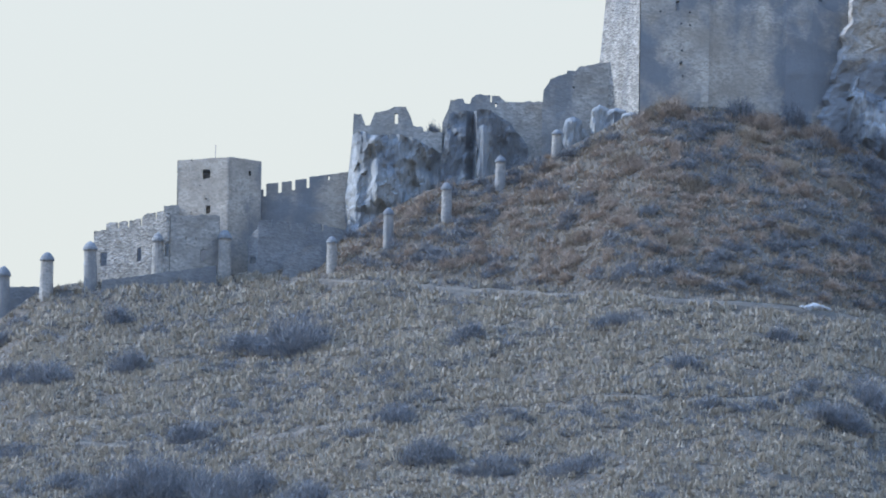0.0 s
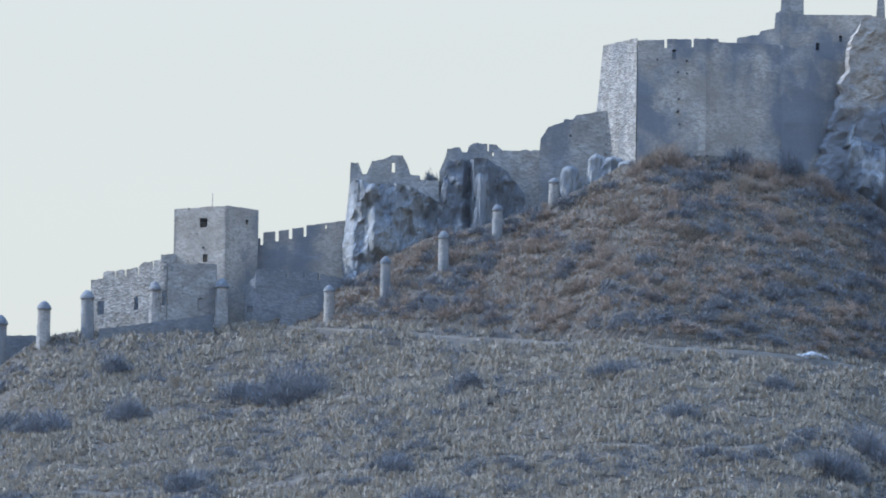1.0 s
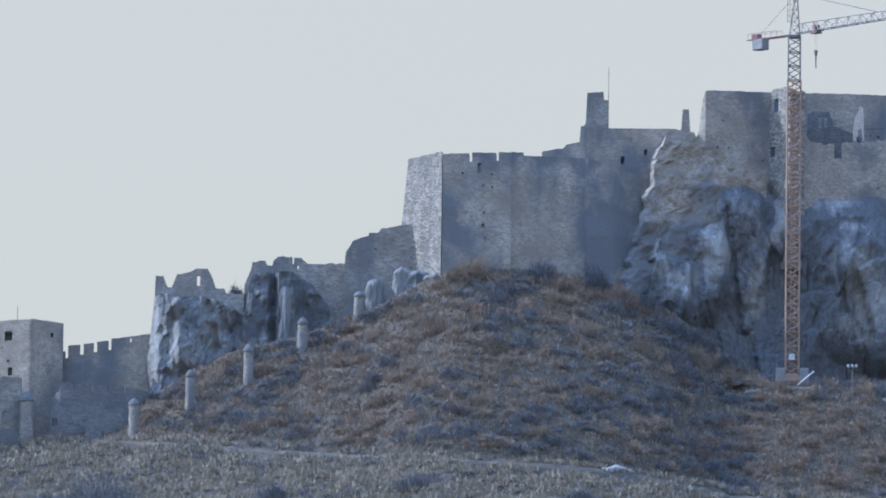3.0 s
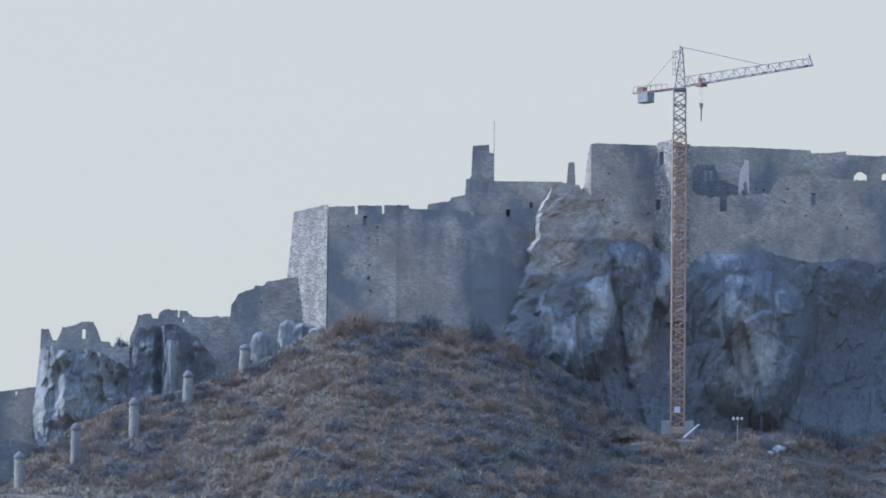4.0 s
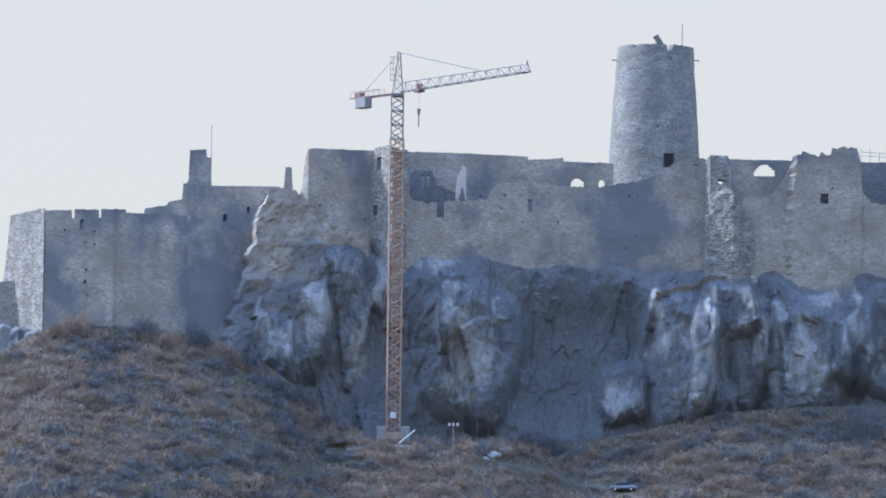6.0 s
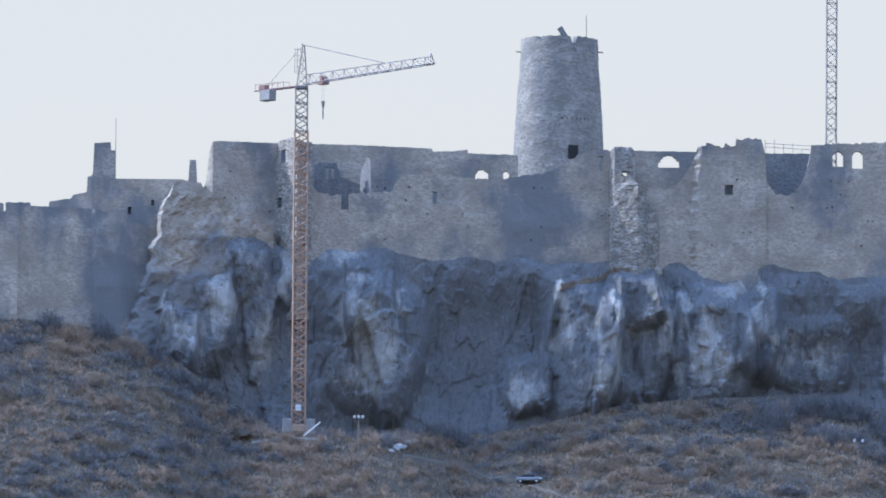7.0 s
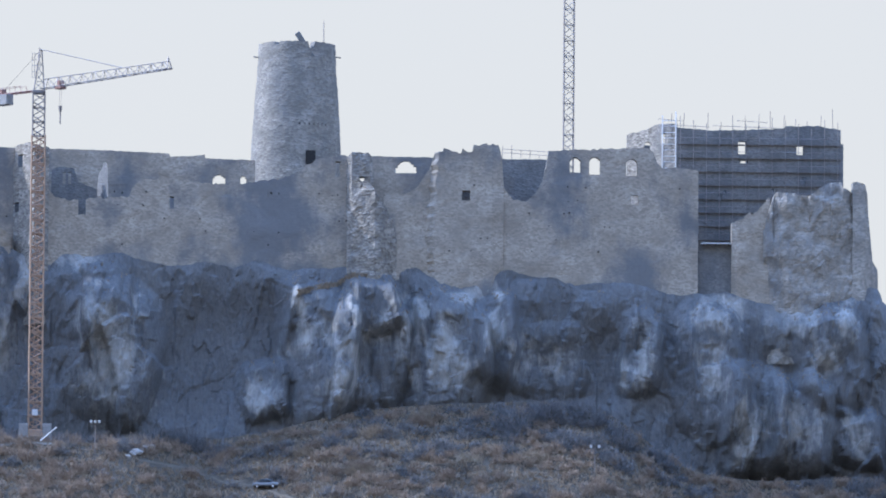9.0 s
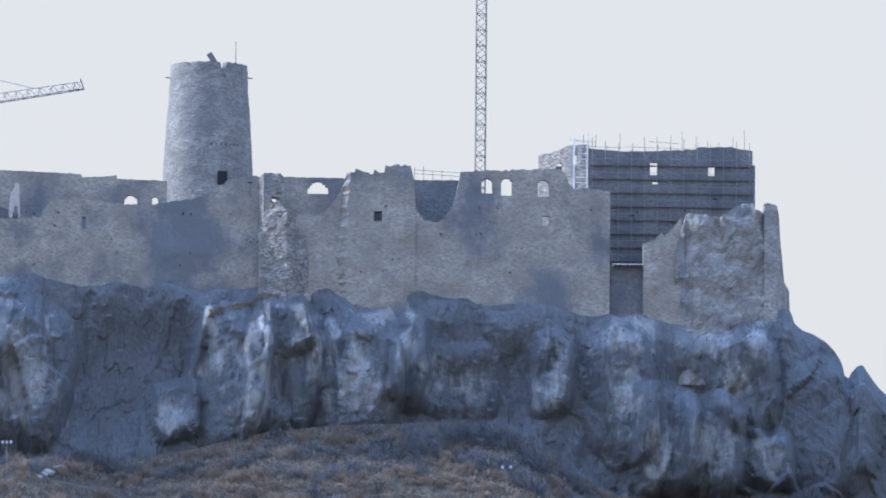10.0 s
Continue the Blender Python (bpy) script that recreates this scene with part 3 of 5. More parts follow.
low = thing("garden_wall", "low dark stone wall along the crest before the gatehouse", "wall", (-131, -14, 125))
wall("wall", low, DARKWALL, [(-139.8, 124.84), (-137.81, 125.14), (-132.86, 125.83), (-128.89, 126.43), (-124.92, 126.92), (-121.45, 127.42)], 120, -14, 0.9, seed=59)
gate = thing("gatehouse", "pale rubble stone gatehouse forework with small windows", "gatehouse", (-132, -11, 125))
wall("wall", gate, RUBBLE, [(-142.1, 133.65), (-140.01, 133.85), (-140.01, 134.75), (-138.1, 134.95), (-138.05, 133.9), (-137.85, 133.9), (-137.8, 134.95), (-136.4, 135.05), (-136.35, 134.0), (-136.1, 134.0), (-136.05, 135.1), (-134.2, 135.4), (-134.15, 134.2), (-133.95, 134.2), (-133.9, 135.5), (-133.15, 136.14), (-131.7, 136.3), (-131.65, 135.1), (-131.45, 135.1), (-131.4, 136.35), (-130.26, 136.44), (-129.17, 135.94)], 122,
     [(-143, -2.5), (-129.6, -11)], 1.4, holes=[(-140.91, 127.98, -139.81, 130.17, False), (-134.64, 128.48, -133.94, 130.67, False), (-129.86, 129.08, -129.27, 131.26, False)], seed=4)
wall("wall", gate, MASONRY, [(-129.09, 135.86), (-121.43, 135.96)], 122, [(-129.6, -11), (-121.5, -8)], 1.4,
     holes=[(-124.3, 128.6, -123.4, 130.5, True), (-126.82, 131.8, -126.52, 132.3, False), (-125.23, 131.8, -124.93, 132.3, False)], seed=5)
# added wall in a dark tone, gives the windows a shaded inside
wall("dark_backing_wall", gate, DARKWALL, [(-142.35, 133.72), (-122.8, 134.72)], 122, 4, 1.0, seed=49)
keep = thing("gate_tower", "square stone gate tower with small dark windows", "tower", (-122, -1, 127))
wall("wall", keep, PLASTER, [(-128.69, 145.45), (-123.7, 145.65), (-120.11, 145.75)], 124, [(-129.2, -1), (-120.3, -5)], 1.3,
     holes=[(-124.6, 142.36, -123.3, 143.85, False), (-124, 136.67, -123.2, 137.97, False)], jag=0.05, seed=6)
wall("wall", keep, PLASTER, [(-120.08, 145.84), (-115.29, 145.44)], 124, [(-120.2, -5), (-115.3, -1)], 1.3,
     holes=[(-117.19, 142.94, -116.79, 143.74, False)], jag=0.05, seed=7)
wall("wall", keep, PLASTER, [(-129.24, 145.86), (-115.71, 145.76)], 124, 3.6, 1.2, jag=0.04, seed=8)
bm = bmesh.new()
box(bm, -128.2, -116.4, -0.9, 3.2, 143.8, 144.6)
part("roof_slab", bm, DARKWALL, keep)
rods("antenna", [((-122.9, 1.5, 144.5), (-122.9, 1.5, 148.3))], 0.05, GREYSTEEL, keep, "thin steel rod")
side = thing("gate_wing", "small ruined stone wing beside the gate tower", "wall", (-131, 0, 127))
wall("wall", side, MASONRY, [(-130.92, 138.02), (-128.92, 138.22), (-128.42, 137.92)], 124, -1.5, 1.2, seed=9)

cren = thing("crenellated_wall", "grey stone curtain wall with square merlons", "wall", (-108, 0, 130))
wall("wall", cren, PLASTER, [(-115.6, 141), (-115, 141), (-115, 139.9), (-114.5, 139.9), (-114.5, 141.9), (-112.6, 142.1), (-112.6, 140.5), (-112, 140.5), (-112, 142.2), (-110.4, 142.4), (-110.4, 140.9), (-109.8, 140.9), (-109.8, 142.6), (-108, 142.8), (-108, 141.3), (-107.5, 141.3), (-107.5, 143.1), (-101, 144)],
     128, 0.5, 1.2, holes=[(-104.5, 142.6, -104.2, 143.3, False)], jag=0.05, seed=10)
outer = thing("outer_wall", "low grey stone outer wall with worn merlons and doorway", "wall", (-110, -9, 127))
# darker than the wall behind: the gate tower's shade is in the colour
wall("wall", outer, DARKWALL, [(-116.76, 131.78), (-115.76, 133.47), (-115.26, 133.57), (-114.87, 135.26), (-112.88, 135.36), (-112.88, 134.12), (-112.38, 134.12), (-112.38, 135.16), (-110.09, 135.06), (-110.09, 133.82), (-109.6, 133.82), (-109.6, 134.96), (-107.31, 134.87), (-107.31, 133.62), (-106.91, 133.62), (-106.91, 134.87), (-104.92, 134.77), (-104.92, 133.52), (-104.52, 133.52), (-104.52, 134.57), (-101.44, 133.87), (-98.46, 133.27)],
     123, [(-117.6, -7.5), (-115, -9), (-99, -8)], 1.2, holes=[(-116.26, 128.2, -115.36, 129.3, False)], seed=11)
wall("buttress", outer, DARKWALL, [(-110.78, 128.07), (-110.19, 129.36), (-107.01, 130.75), (-105.22, 131.25), (-103.74, 131.05)], 125, -12, 3, seed=12, relief=0.3)

# ---------------------------------------------------------------- rock outcrops and ruined walls up the ridge
def rock_column(parent, x, y, z0, z1, hw, seed):
    """A weathered column of rock, narrower at the top."""
    verts, faces, sides, rings = [], [], 26, 26
    for j in range(rings + 1):
        f = j / rings
        for k in range(sides):
            a = k * math.tau / sides
            r = hw * (1.12 - 0.22 * f) * min(1.0, 3.2 * math.sqrt(max(1.0 - f, 0.0)) + 0.02)
            r *= 1 + 0.42 * noise.noise(Vector((math.cos(a) * 1.3, math.sin(a) * 1.3 + seed, f * 2.2))) + 0.30 * noise.noise(Vector((math.cos(a) * 3.5, math.sin(a) * 3.5 + seed, f * 6.0)))
            verts.append((x + r * math.cos(a), y + 0.8 * r * math.sin(a), z0 + (z1 - z0) * f + 0.25 * noise.noise(Vector((a, f * 5, seed)))))
    for j in range(rings):
        for k in range(sides):
            p, q = j * sides + k, j * sides + (k + 1) % sides
            faces.append((p, q, q + sides, p + sides))
    faces.append(tuple(rings * sides + k for k in range(sides)))
    part("rock", raw("rock", verts, faces), PALEROCK, parent)


out = thing("rock_outcrop", "tall pale limestone crag with a ruined wall on top", "rock", (-95, -2, 138))
wall("rock", out, PALEROCK, [(-102.18, 137.83), (-101.78, 140.83), (-101.28, 142.83), (-100.78, 146.32), (-100.48, 149.82), (-98.58, 150.12), (-96.88, 149.32), (-93.89, 149.82), (-90.89, 149.32), (-88.89, 148.32), (-85.9, 146.82)], 126,
     [(-102.3, 3), (-99.5, -3.5), (-96, -4.5), (-92, -3.0), (-85.8, -1.5)], 7, rock=1.9, ribs=2.6, relief=0.8, seed=13, step=0.36, batter=0.08)
ruin = thing("ruined_wall", "jagged ruined stone wall with a window slit", "wall", (-95, -1, 149))
wall("wall", ruin, MASONRY, [(-100.44, 150.91), (-100.34, 153.31), (-99.14, 153.31), (-98.44, 151.41), (-97.74, 151.41), (-96.84, 153.61), (-95.44, 153.81), (-93.64, 154.51), (-91.94, 154.51), (-91.34, 153.41), (-90.64, 151.41), (-89.15, 151.21), (-88.95, 150.51), (-85.95, 150.41)], 141, -1.0, 1.4,
     holes=[(-93.74, 151.71, -93.14, 153.41, False)], seed=14, relief=0.3)
out = thing("rock_outcrop", "grey limestone crag with a pale rib beneath ruined wall", "rock", (-80, -2, 141))
wall("rock", out, ROCK, [(-86.09, 145.82), (-85.3, 149.82), (-84.7, 153.31), (-81.9, 153.81), (-77.9, 153.81), (-74.91, 151.82), (-72.41, 148.82), (-71.41, 146.82)], 130,
     [(-86.2, -1.6), (-84.5, -3), (-82, -3.2), (-80.9, -1.5), (-80.2, -4.0), (-78.4, -3.4), (-77, -1.2), (-71, -0.5)], 6, rock=0.9, ribs=2.6, relief=0.7, seed=15, step=0.36)
rock_column(out, -79.2, -4.3, 136, 151.6, 1.05, 53.0)
ruin = thing("ruined_wall", "broken stone wall with uneven merlons on a crag", "wall", (-78, 0, 150))
wall("wall", ruin, MASONRY, [(-86, 152), (-85, 154.4), (-84.7, 155.8), (-82.7, 156), (-82.3, 155.2), (-81.5, 155.2), (-81.3, 156), (-80.6, 156.6), (-78.3, 156.6), (-78.3, 155.4), (-78, 155.4), (-78, 156.5), (-76.8, 156.5), (-76.5, 156.1), (-75.7, 155.5), (-69.6, 155.6)], 138,
     0.0, 1.4, holes=[(-77.5, 154.6, -77.2, 155.3, False)], seed=16, relief=0.3)
step_wall = thing("stepped_wall", "ruined grey stone wall stepping up to the bastion", "wall", (-65, -2, 150))
wall("wall", step_wall, MASONRY, [(-69.71, 155.01), (-69.52, 157.31), (-68.42, 159.11), (-67.02, 159.71), (-65.82, 160.01), (-65.82, 160.41), (-64.32, 160.51), (-63.82, 161.11), (-61.52, 161.5), (-59.93, 161.8), (-56.93, 161.8)], 143, -2.0, 3, seed=17, relief=0.35,
     holes=[(-64.82, 157.61, -64.52, 157.91, False)])
out = thing("rock_outcrop", "small pale limestone columns below the stepped wall", "rock", (-63, -5, 147))
for x, y, z0, z1, hw, k in ((-66.6, -5.0, 143, 150.2, 0.75, 1), (-64.6, -5.4, 143, 152.7, 1.5, 2), (-63.2, -4.4, 144, 151.0, 1.2, 3), (-60.2, -5.4, 145, 154.6, 1.7, 4), (-57.6, -5.6, 146, 154.2, 2.2, 5), (-55.2, -7.2, 147, 153.4, 1.8, 6)):
    rock_column(out, x, y, z0, z1, hw, 3.7 * k)

# ---------------------------------------------------------------- bastion
bast = thing("bastion", "massive battered limestone bastion with worn merlons", "bastion", (-45, -4, 153))
wall("wall", bast, RUBBLE, [(-61.75, 152.63), (-61.15, 158.62), (-60.45, 163.6), (-59.65, 172.58), (-57.56, 172.88), (-53.87, 173.18)], 148, [(-62, 3), (-53.8, -8)], 3, seed=20, relief=0.3, batter=0.06, jag=0.1)
wall("wall", bast, PLASTER, [(-53.74, 172.76), (-49.56, 172.96), (-49.56, 171.57), (-49.06, 171.57), (-49.06, 173.06), (-45.18, 173.06), (-45.18, 171.77), (-44.78, 171.77), (-44.78, 173.16), (-42.69, 173.16)], 148, [(-53.8, -8), (-42.7, -7.0)], 3, seed=21, relief=0.2, batter=0.06, jag=0.08,
     holes=[(-48.16, 169.78, -47.57, 171.37, False)])
wall("wall", bast, PLASTER, [(-42.74, 173.37), (-40.85, 173.37), (-40.75, 172.87), (-37.66, 172.87), (-31.38, 172.77), (-25.9, 171.88), (-22.92, 170.38), (-17.93, 170.38)], 144, [(-42.7, -6.6), (-42.2, -5.6), (-36, -3.6), (-31, -2.6), (-30.4, -3.2), (-26, -2.4), (-22, -1.0), (-18, 0.6)], 3, seed=22, relief=0.25, batter=0.06, jag=0.08)
# added dark backing so the slit looks shaded instead of showing sky
wall("parapet_backing", bast, DARKWALL, [(-57.07, 172.41), (-28.03, 172.61)], 160, 2, 1.0, seed=50)
upper = thing("upper_house", "ruined upper house of grey stone with broad chimney", "house", (-26, 3, 168))
wall("wall", upper, PLASTER, [(-38.02, 174.11), (-37.62, 174.41), (-34.42, 174.81), (-34.12, 175.31), (-31.92, 175.71), (-31.72, 178.31), (-30.62, 178.31), (-27.22, 178.01), (-15.41, 177.81), (-13.41, 177.51), (-13.01, 176.71)], 160, [(-38, 2), (-31, 0), (-13, 0)], 2, seed=23, jag=0.08,
     holes=[(-25.2, 172.2, -24.6, 173.4, False), (-21.4, 173.6, -20.9, 174.6, False)])
# added behind the openings, interior shade put into its dark tone
wall("dark_backing_wall", upper, DARKWALL, [(-27.1, 177.84), (-14.05, 177.64)], 166, 6, 1.0, seed=58)
wall("chimney", upper, MASONRY, [(-31.24, 178.62), (-30.94, 178.82), (-30.74, 183.92), (-28.13, 184.12), (-28.03, 182.82), (-27.33, 182.72), (-27.23, 178.22)], 170, 1.5, 2.5, seed=24, jag=0.06)
wall("chimney", upper, MASONRY, [(-15.42, 178.22), (-15.22, 181.32), (-14.22, 181.32), (-14.02, 178.22)], 170, 1.5, 1.2, seed=25, jag=0.06)
bm = bmesh.new()
box(bm, -27.0, -16.2, 1.6, 3.2, 177.75, 178.15)
part("coping", bm, DARKWALL, upper)
rods("antenna", [((-27.3, 2.6, 178), (-27.3, 2.6, 188.2))], 0.05, GREYSTEEL, upper, "thin steel antenna rod")
spur = thing("spur_wall", "leaning pale ruined spur wall above the cliff", "wall", (-17, -4, 165))
wall("wall", spur, PLASTER, [(-18.6, 168.4), (-18.3, 174.88), (-17.87, 176.68), (-15.47, 176.88), (-13.08, 176.28), (-11.58, 175.18), (-8.98, 173.88), (-4.99, 171.69), (-1.5, 169.69)],
     [(-18.6, 145), (-15, 152), (-8, 160), (-1.5, 163)], [(-18.6, -4.2), (-17.9, -5.6), (-14, -5.0), (-7, -3.2), (-1.5, -1.5)], 5, seed=26, relief=0.6, rock=0.5, ribs=1.5, step=0.34, lean=0.26, jag=0.3)

# ---------------------------------------------------------------- palace and front walls
pal = thing("palace_ruin", "roofless grey stone palace ruin with tall straight walls", "ruin", (10, 4, 168))
wall("wall", pal, PLASTER, [(-13.1, 176), (-12.5, 178), (-12, 182.6), (-11.6, 184), (-10.9, 184.2), (-1, 184.1)], 155, [(-13, 1), (-11.5, -0.5), (-1.2, 0.5)], 2, seed=27, jag=0.06, relief=0.4, size=6.0)
wall("wall", pal, RUBBLE, [(-1.2, 183.88), (-0.8, 184.28), (1.5, 184.58), (3, 183.98), (4.59, 183.78)], 155, [(-1.3, 0.8), (2.2, -4.2), (4.7, -3.2)], 2.5, seed=28, relief=0.3, holes=[(-0.4, 180.79, 0.3, 182.89, False), (-0.9, 173.5, -0.2, 175.09, False)])
wall("wall", pal, PLASTER, [(4.03, 185.33), (14.1, 185.13), (24.18, 184.73), (24.38, 184.23), (27.4, 184.33), (30.02, 184.63), (30.12, 184.02), (38.28, 183.82)], 165, 12, 1.6, seed=29, jag=0.06,
     holes=[(31.33, 179.59, 33.44, 181.41, True), (35.86, 179.69, 36.87, 181.2, True)])
# added dark backing that stands for the shade behind the upper window
wall("dark_backing_wall", pal, DARKWALL, [(-10.04, 184.18), (4.52, 184.18)], 165, 7, 1.0, seed=56, jag=0.05)
# cross wall and inner wall: the court's shade is put into a darker tone
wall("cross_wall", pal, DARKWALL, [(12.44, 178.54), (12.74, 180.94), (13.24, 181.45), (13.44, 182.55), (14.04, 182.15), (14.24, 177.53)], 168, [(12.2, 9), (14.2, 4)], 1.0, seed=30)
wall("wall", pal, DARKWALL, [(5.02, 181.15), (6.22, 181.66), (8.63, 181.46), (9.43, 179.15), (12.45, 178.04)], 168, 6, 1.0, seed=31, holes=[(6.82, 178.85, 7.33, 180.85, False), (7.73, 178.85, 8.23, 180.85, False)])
front = thing("front_wall", "long broken limestone wall along the cliff's edge", "wall", (30, -1, 165))
wall("wall", front, PLASTER, [(4.3, 177.4), (5.2, 176.4), (5.7, 175.8), (9.4, 175.6), (9.4, 173.1), (10.6, 173.1), (10.6, 175.6), (12.6, 176.2), (13.3, 175.8), (17.6, 176.2), (18.1, 177.6), (19.2, 178.7), (20.1, 179.2), (23.7, 179.3), (32, 178.4), (37.5, 178.7), (42.1, 179.4), (44.8, 180.2), (46.2, 181.6), (48.4, 182.8), (51.2, 183.2), (54.6, 183.5)], [(4.3, 150), (18, 150), (20, 162.5), (42, 162.5), (44, 150), (54.6, 150)],
     [(4.3, -2.5), (8, -1.0), (20, -0.8), (40, -1.2), (54.6, -0.4)], 2.0, seed=32, relief=0.35, size=10.0, jag=0.3, holes=[(24.2, 174.3, 24.9, 176.3, False), (51, 179.9, 51.8, 182.4, False)])

# ---------------------------------------------------------------- round tower
tower = thing("round_tower", "tall round tapering limestone tower with worn parapet", "tower", (45, 26, 168))
TX, TY = 45.3, 26.0
sides = 120
prof = [(7.75, 166.0), (7.72, 178), (7.62, 181), (7.4, 186), (7.18, 191), (6.85, 196), (6.5, 200), (6.3, 204.6)]
levels = np.linspace(166, 204.55, 84)
radius = np.interp(levels, [p[1] for p in prof], [p[0] for p in prof])
ang = np.arange(sides) * math.tau / sides
rim = 6.3 * np.cos(ang)
notch = np.where((np.abs(rim + 3.4) < 0.45) & (np.sin(ang) < 0), -0.55, 0.0) + np.where((np.abs(rim - 2.2) < 0.55) & (np.sin(ang) < 0), -1.1, 0.0)
notch = notch + np.where(np.sin(ang) > 0, -0.5, 0.0) + 0.14 * vnoise(ang * 9, ang * 0, 61)
verts, faces = [], []
for j, (z, r) in enumerate(zip(levels, radius)):
    rr = r + 0.10 * fbm(ang * r / 1.2, ang * 0 + z / 0.9, 62, 3)
    zz = np.minimum(z, 204.55 + notch)
    verts += np.stack([TX + rr * np.cos(ang), TY + rr * np.sin(ang), zz], -1).tolist()
J = len(levels)
for z in (204.55, 198.0):
    verts += np.stack([TX + (6.36 - 1.7) * np.cos(ang), TY + (6.36 - 1.7) * np.sin(ang), np.minimum(z, 204.55 + notch)], -1).tolist()
for j in range(J + 1):
    for k in range(sides):
        a, b = j * sides + k, j * sides + (k + 1) % sides
        faces.append((a, b, b + sides, a + sides))
faces.append(tuple((J + 1) * sides + k for k in range(sides)))
part("shaft", raw("shaft", verts, faces), TOWERSTONE, tower)
bm = bmesh.new()
box(bm, -0.45, 0.45, -0.4, 0.4, -2.4, 2.4, 0.06)
bmesh.ops.transform(bm, matrix=pose(TX + 1.1, TY - 5.6, 203.9, 0, -32, 0), verts=bm.verts)
part("parapet_post", bm, DARKWALL, tower, "leaning stump of masonry on the parapet")
rods("antenna", [((TX + 4.3, TY - 3.6, 198), (TX + 4.3, TY - 3.6, 208.2))], 0.07, GREYSTEEL, tower, "thin steel antenna rod")
rods("spout", [((TX - 6.2, TY - 1, 202.3), (TX - 7.2, TY - 1, 202.4))], 0.1, DARKWALL, tower)
rods("spout", [((TX + 6.2, TY - 1, 202.5), (TX + 7.2, TY - 1, 202.4))], 0.1, DARKWALL, tower)
# near-black blocks on the face, painting the shade of putlog holes
for k in range(7):
    bm = bmesh.new()
    a = -math.pi / 2 + 0.05 + 0.11 * k
    cxh, cyh = TX + 7.05 * math.cos(a), TY + 7.05 * math.sin(a)
    box(bm, cxh - 0.15, cxh + 0.15, cyh - 0.15, cyh + 0.2, 190.6, 190.95)
    part("putlog_shade_block", bm, DARKHOLE, tower)
# no opening is cut; a near-black block gives the doorway's shade
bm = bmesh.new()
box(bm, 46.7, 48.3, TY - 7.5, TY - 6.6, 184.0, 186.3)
part("doorway", bm, DARKHOLE, tower, "near-black block for the shade in the open doorway")

# ---------------------------------------------------------------- corner turret and south range
corner = thing("corner_turret", "pale rough stone corner turret on the rock spur", "turret", (56, -2, 163))
wall("wall", corner, RUBBLE, [(52.8, 182.6), (53.1, 183.3), (53.8, 183.8), (56.3, 183.7), (56.8, 183.2), (57.1, 180.78)], 174, [(52.8, -0.6), (53.6, -2.2), (56.5, -2.4), (57.2, -1.0)], 2.8, seed=41, relief=0.3, size=1.6, patch=0.1, holes=[(54.9, 178.4, 55.7, 179.8, False)])
wall("wall", corner, RUBBLE, [(52.9, 176.2), (53.2, 178.9), (54.5, 179.6), (56.2, 178.6), (57.4, 176.9), (58.6, 175.4), (60.2, 173.0), (61.0, 169.5)], 162, [(52.9, -1.7), (53.6, -2.9), (57.3, -4.8), (58.3, -4.5), (59.6, -2.8), (61.0, -1.8)], 5, seed=42, relief=0.35, size=1.6, step=0.32, jag=0.4, patch=0.12)
arch = thing("arcade_wall", "grey stone wall with one broad arched opening", "wall", (62, 3, 165))
wall("wall", arch, PLASTER, [(56.94, 183.84), (67.36, 183.74)], 168, 4, 1.4, seed=43, jag=0.06, holes=[(60.95, 181.14, 64.36, 183.14, True)])
wall("wall", arch, PLASTER, [(58.76, 176.6), (60.4, 177.3), (62.2, 177.0), (64.2, 178.2), (65.3, 179.9), (66.2, 181.2), (69.0, 181.4)], 150, [(58.8, -1.8), (66.9, -0.9), (69.0, -0.7)], 2, seed=44, relief=0.3)
block = thing("ruined_block", "tall ruined limestone block with ragged top", "ruin", (72, -2, 164))
wall("wall", block, PLASTER, [(66.56, 179.89), (66.96, 183.99), (68.56, 184.59), (70.46, 184.09), (73.16, 184.29), (73.46, 185.29), (77.45, 185.39), (78.05, 183.19), (78.35, 178.89)], 150, [(66.5, -0.9), (67.6, -1.9), (76.5, -1.6), (78.6, -0.2)], 2.4, seed=45, relief=0.45, size=6.0, jag=0.35, lean=0.05,
     holes=[(71.66, 176.19, 72.96, 177.79, False)])
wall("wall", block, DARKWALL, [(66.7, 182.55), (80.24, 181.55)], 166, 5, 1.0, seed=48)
south = thing("south_range_wall", "long stone wall with arched windows and ragged breach", "wall", (95, -1, 163))
wall("wall", south, PLASTER, [(78.2, 178.7), (79.9, 176.4), (82, 176.2), (83.4, 177.4), (84.7, 179.7), (85.3, 182.5), (85.6, 184.5), (89.7, 184.7), (101.7, 185.2), (102.6, 184.5), (103.3, 182.7), (104, 182), (106.5, 182.1), (110, 181.6)], [(78.2, 150), (80, 160), (99, 160), (101, 150), (110, 150)],
     [(78.2, -0.3), (85, -1.0), (100, -1.0), (110, -0.2)], 1.6, seed=46, relief=0.35, size=9.0, jag=0.16,
     holes=[(89, 181, 90.8, 183.5, True), (92.2, 180.7, 94, 183.6, True), (98.2, 180.6, 100, 183.4, True), (99, 175.9, 100.2, 177.5, False)])
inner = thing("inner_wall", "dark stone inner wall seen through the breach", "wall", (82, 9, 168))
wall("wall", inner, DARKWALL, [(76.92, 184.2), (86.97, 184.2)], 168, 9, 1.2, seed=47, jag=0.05)

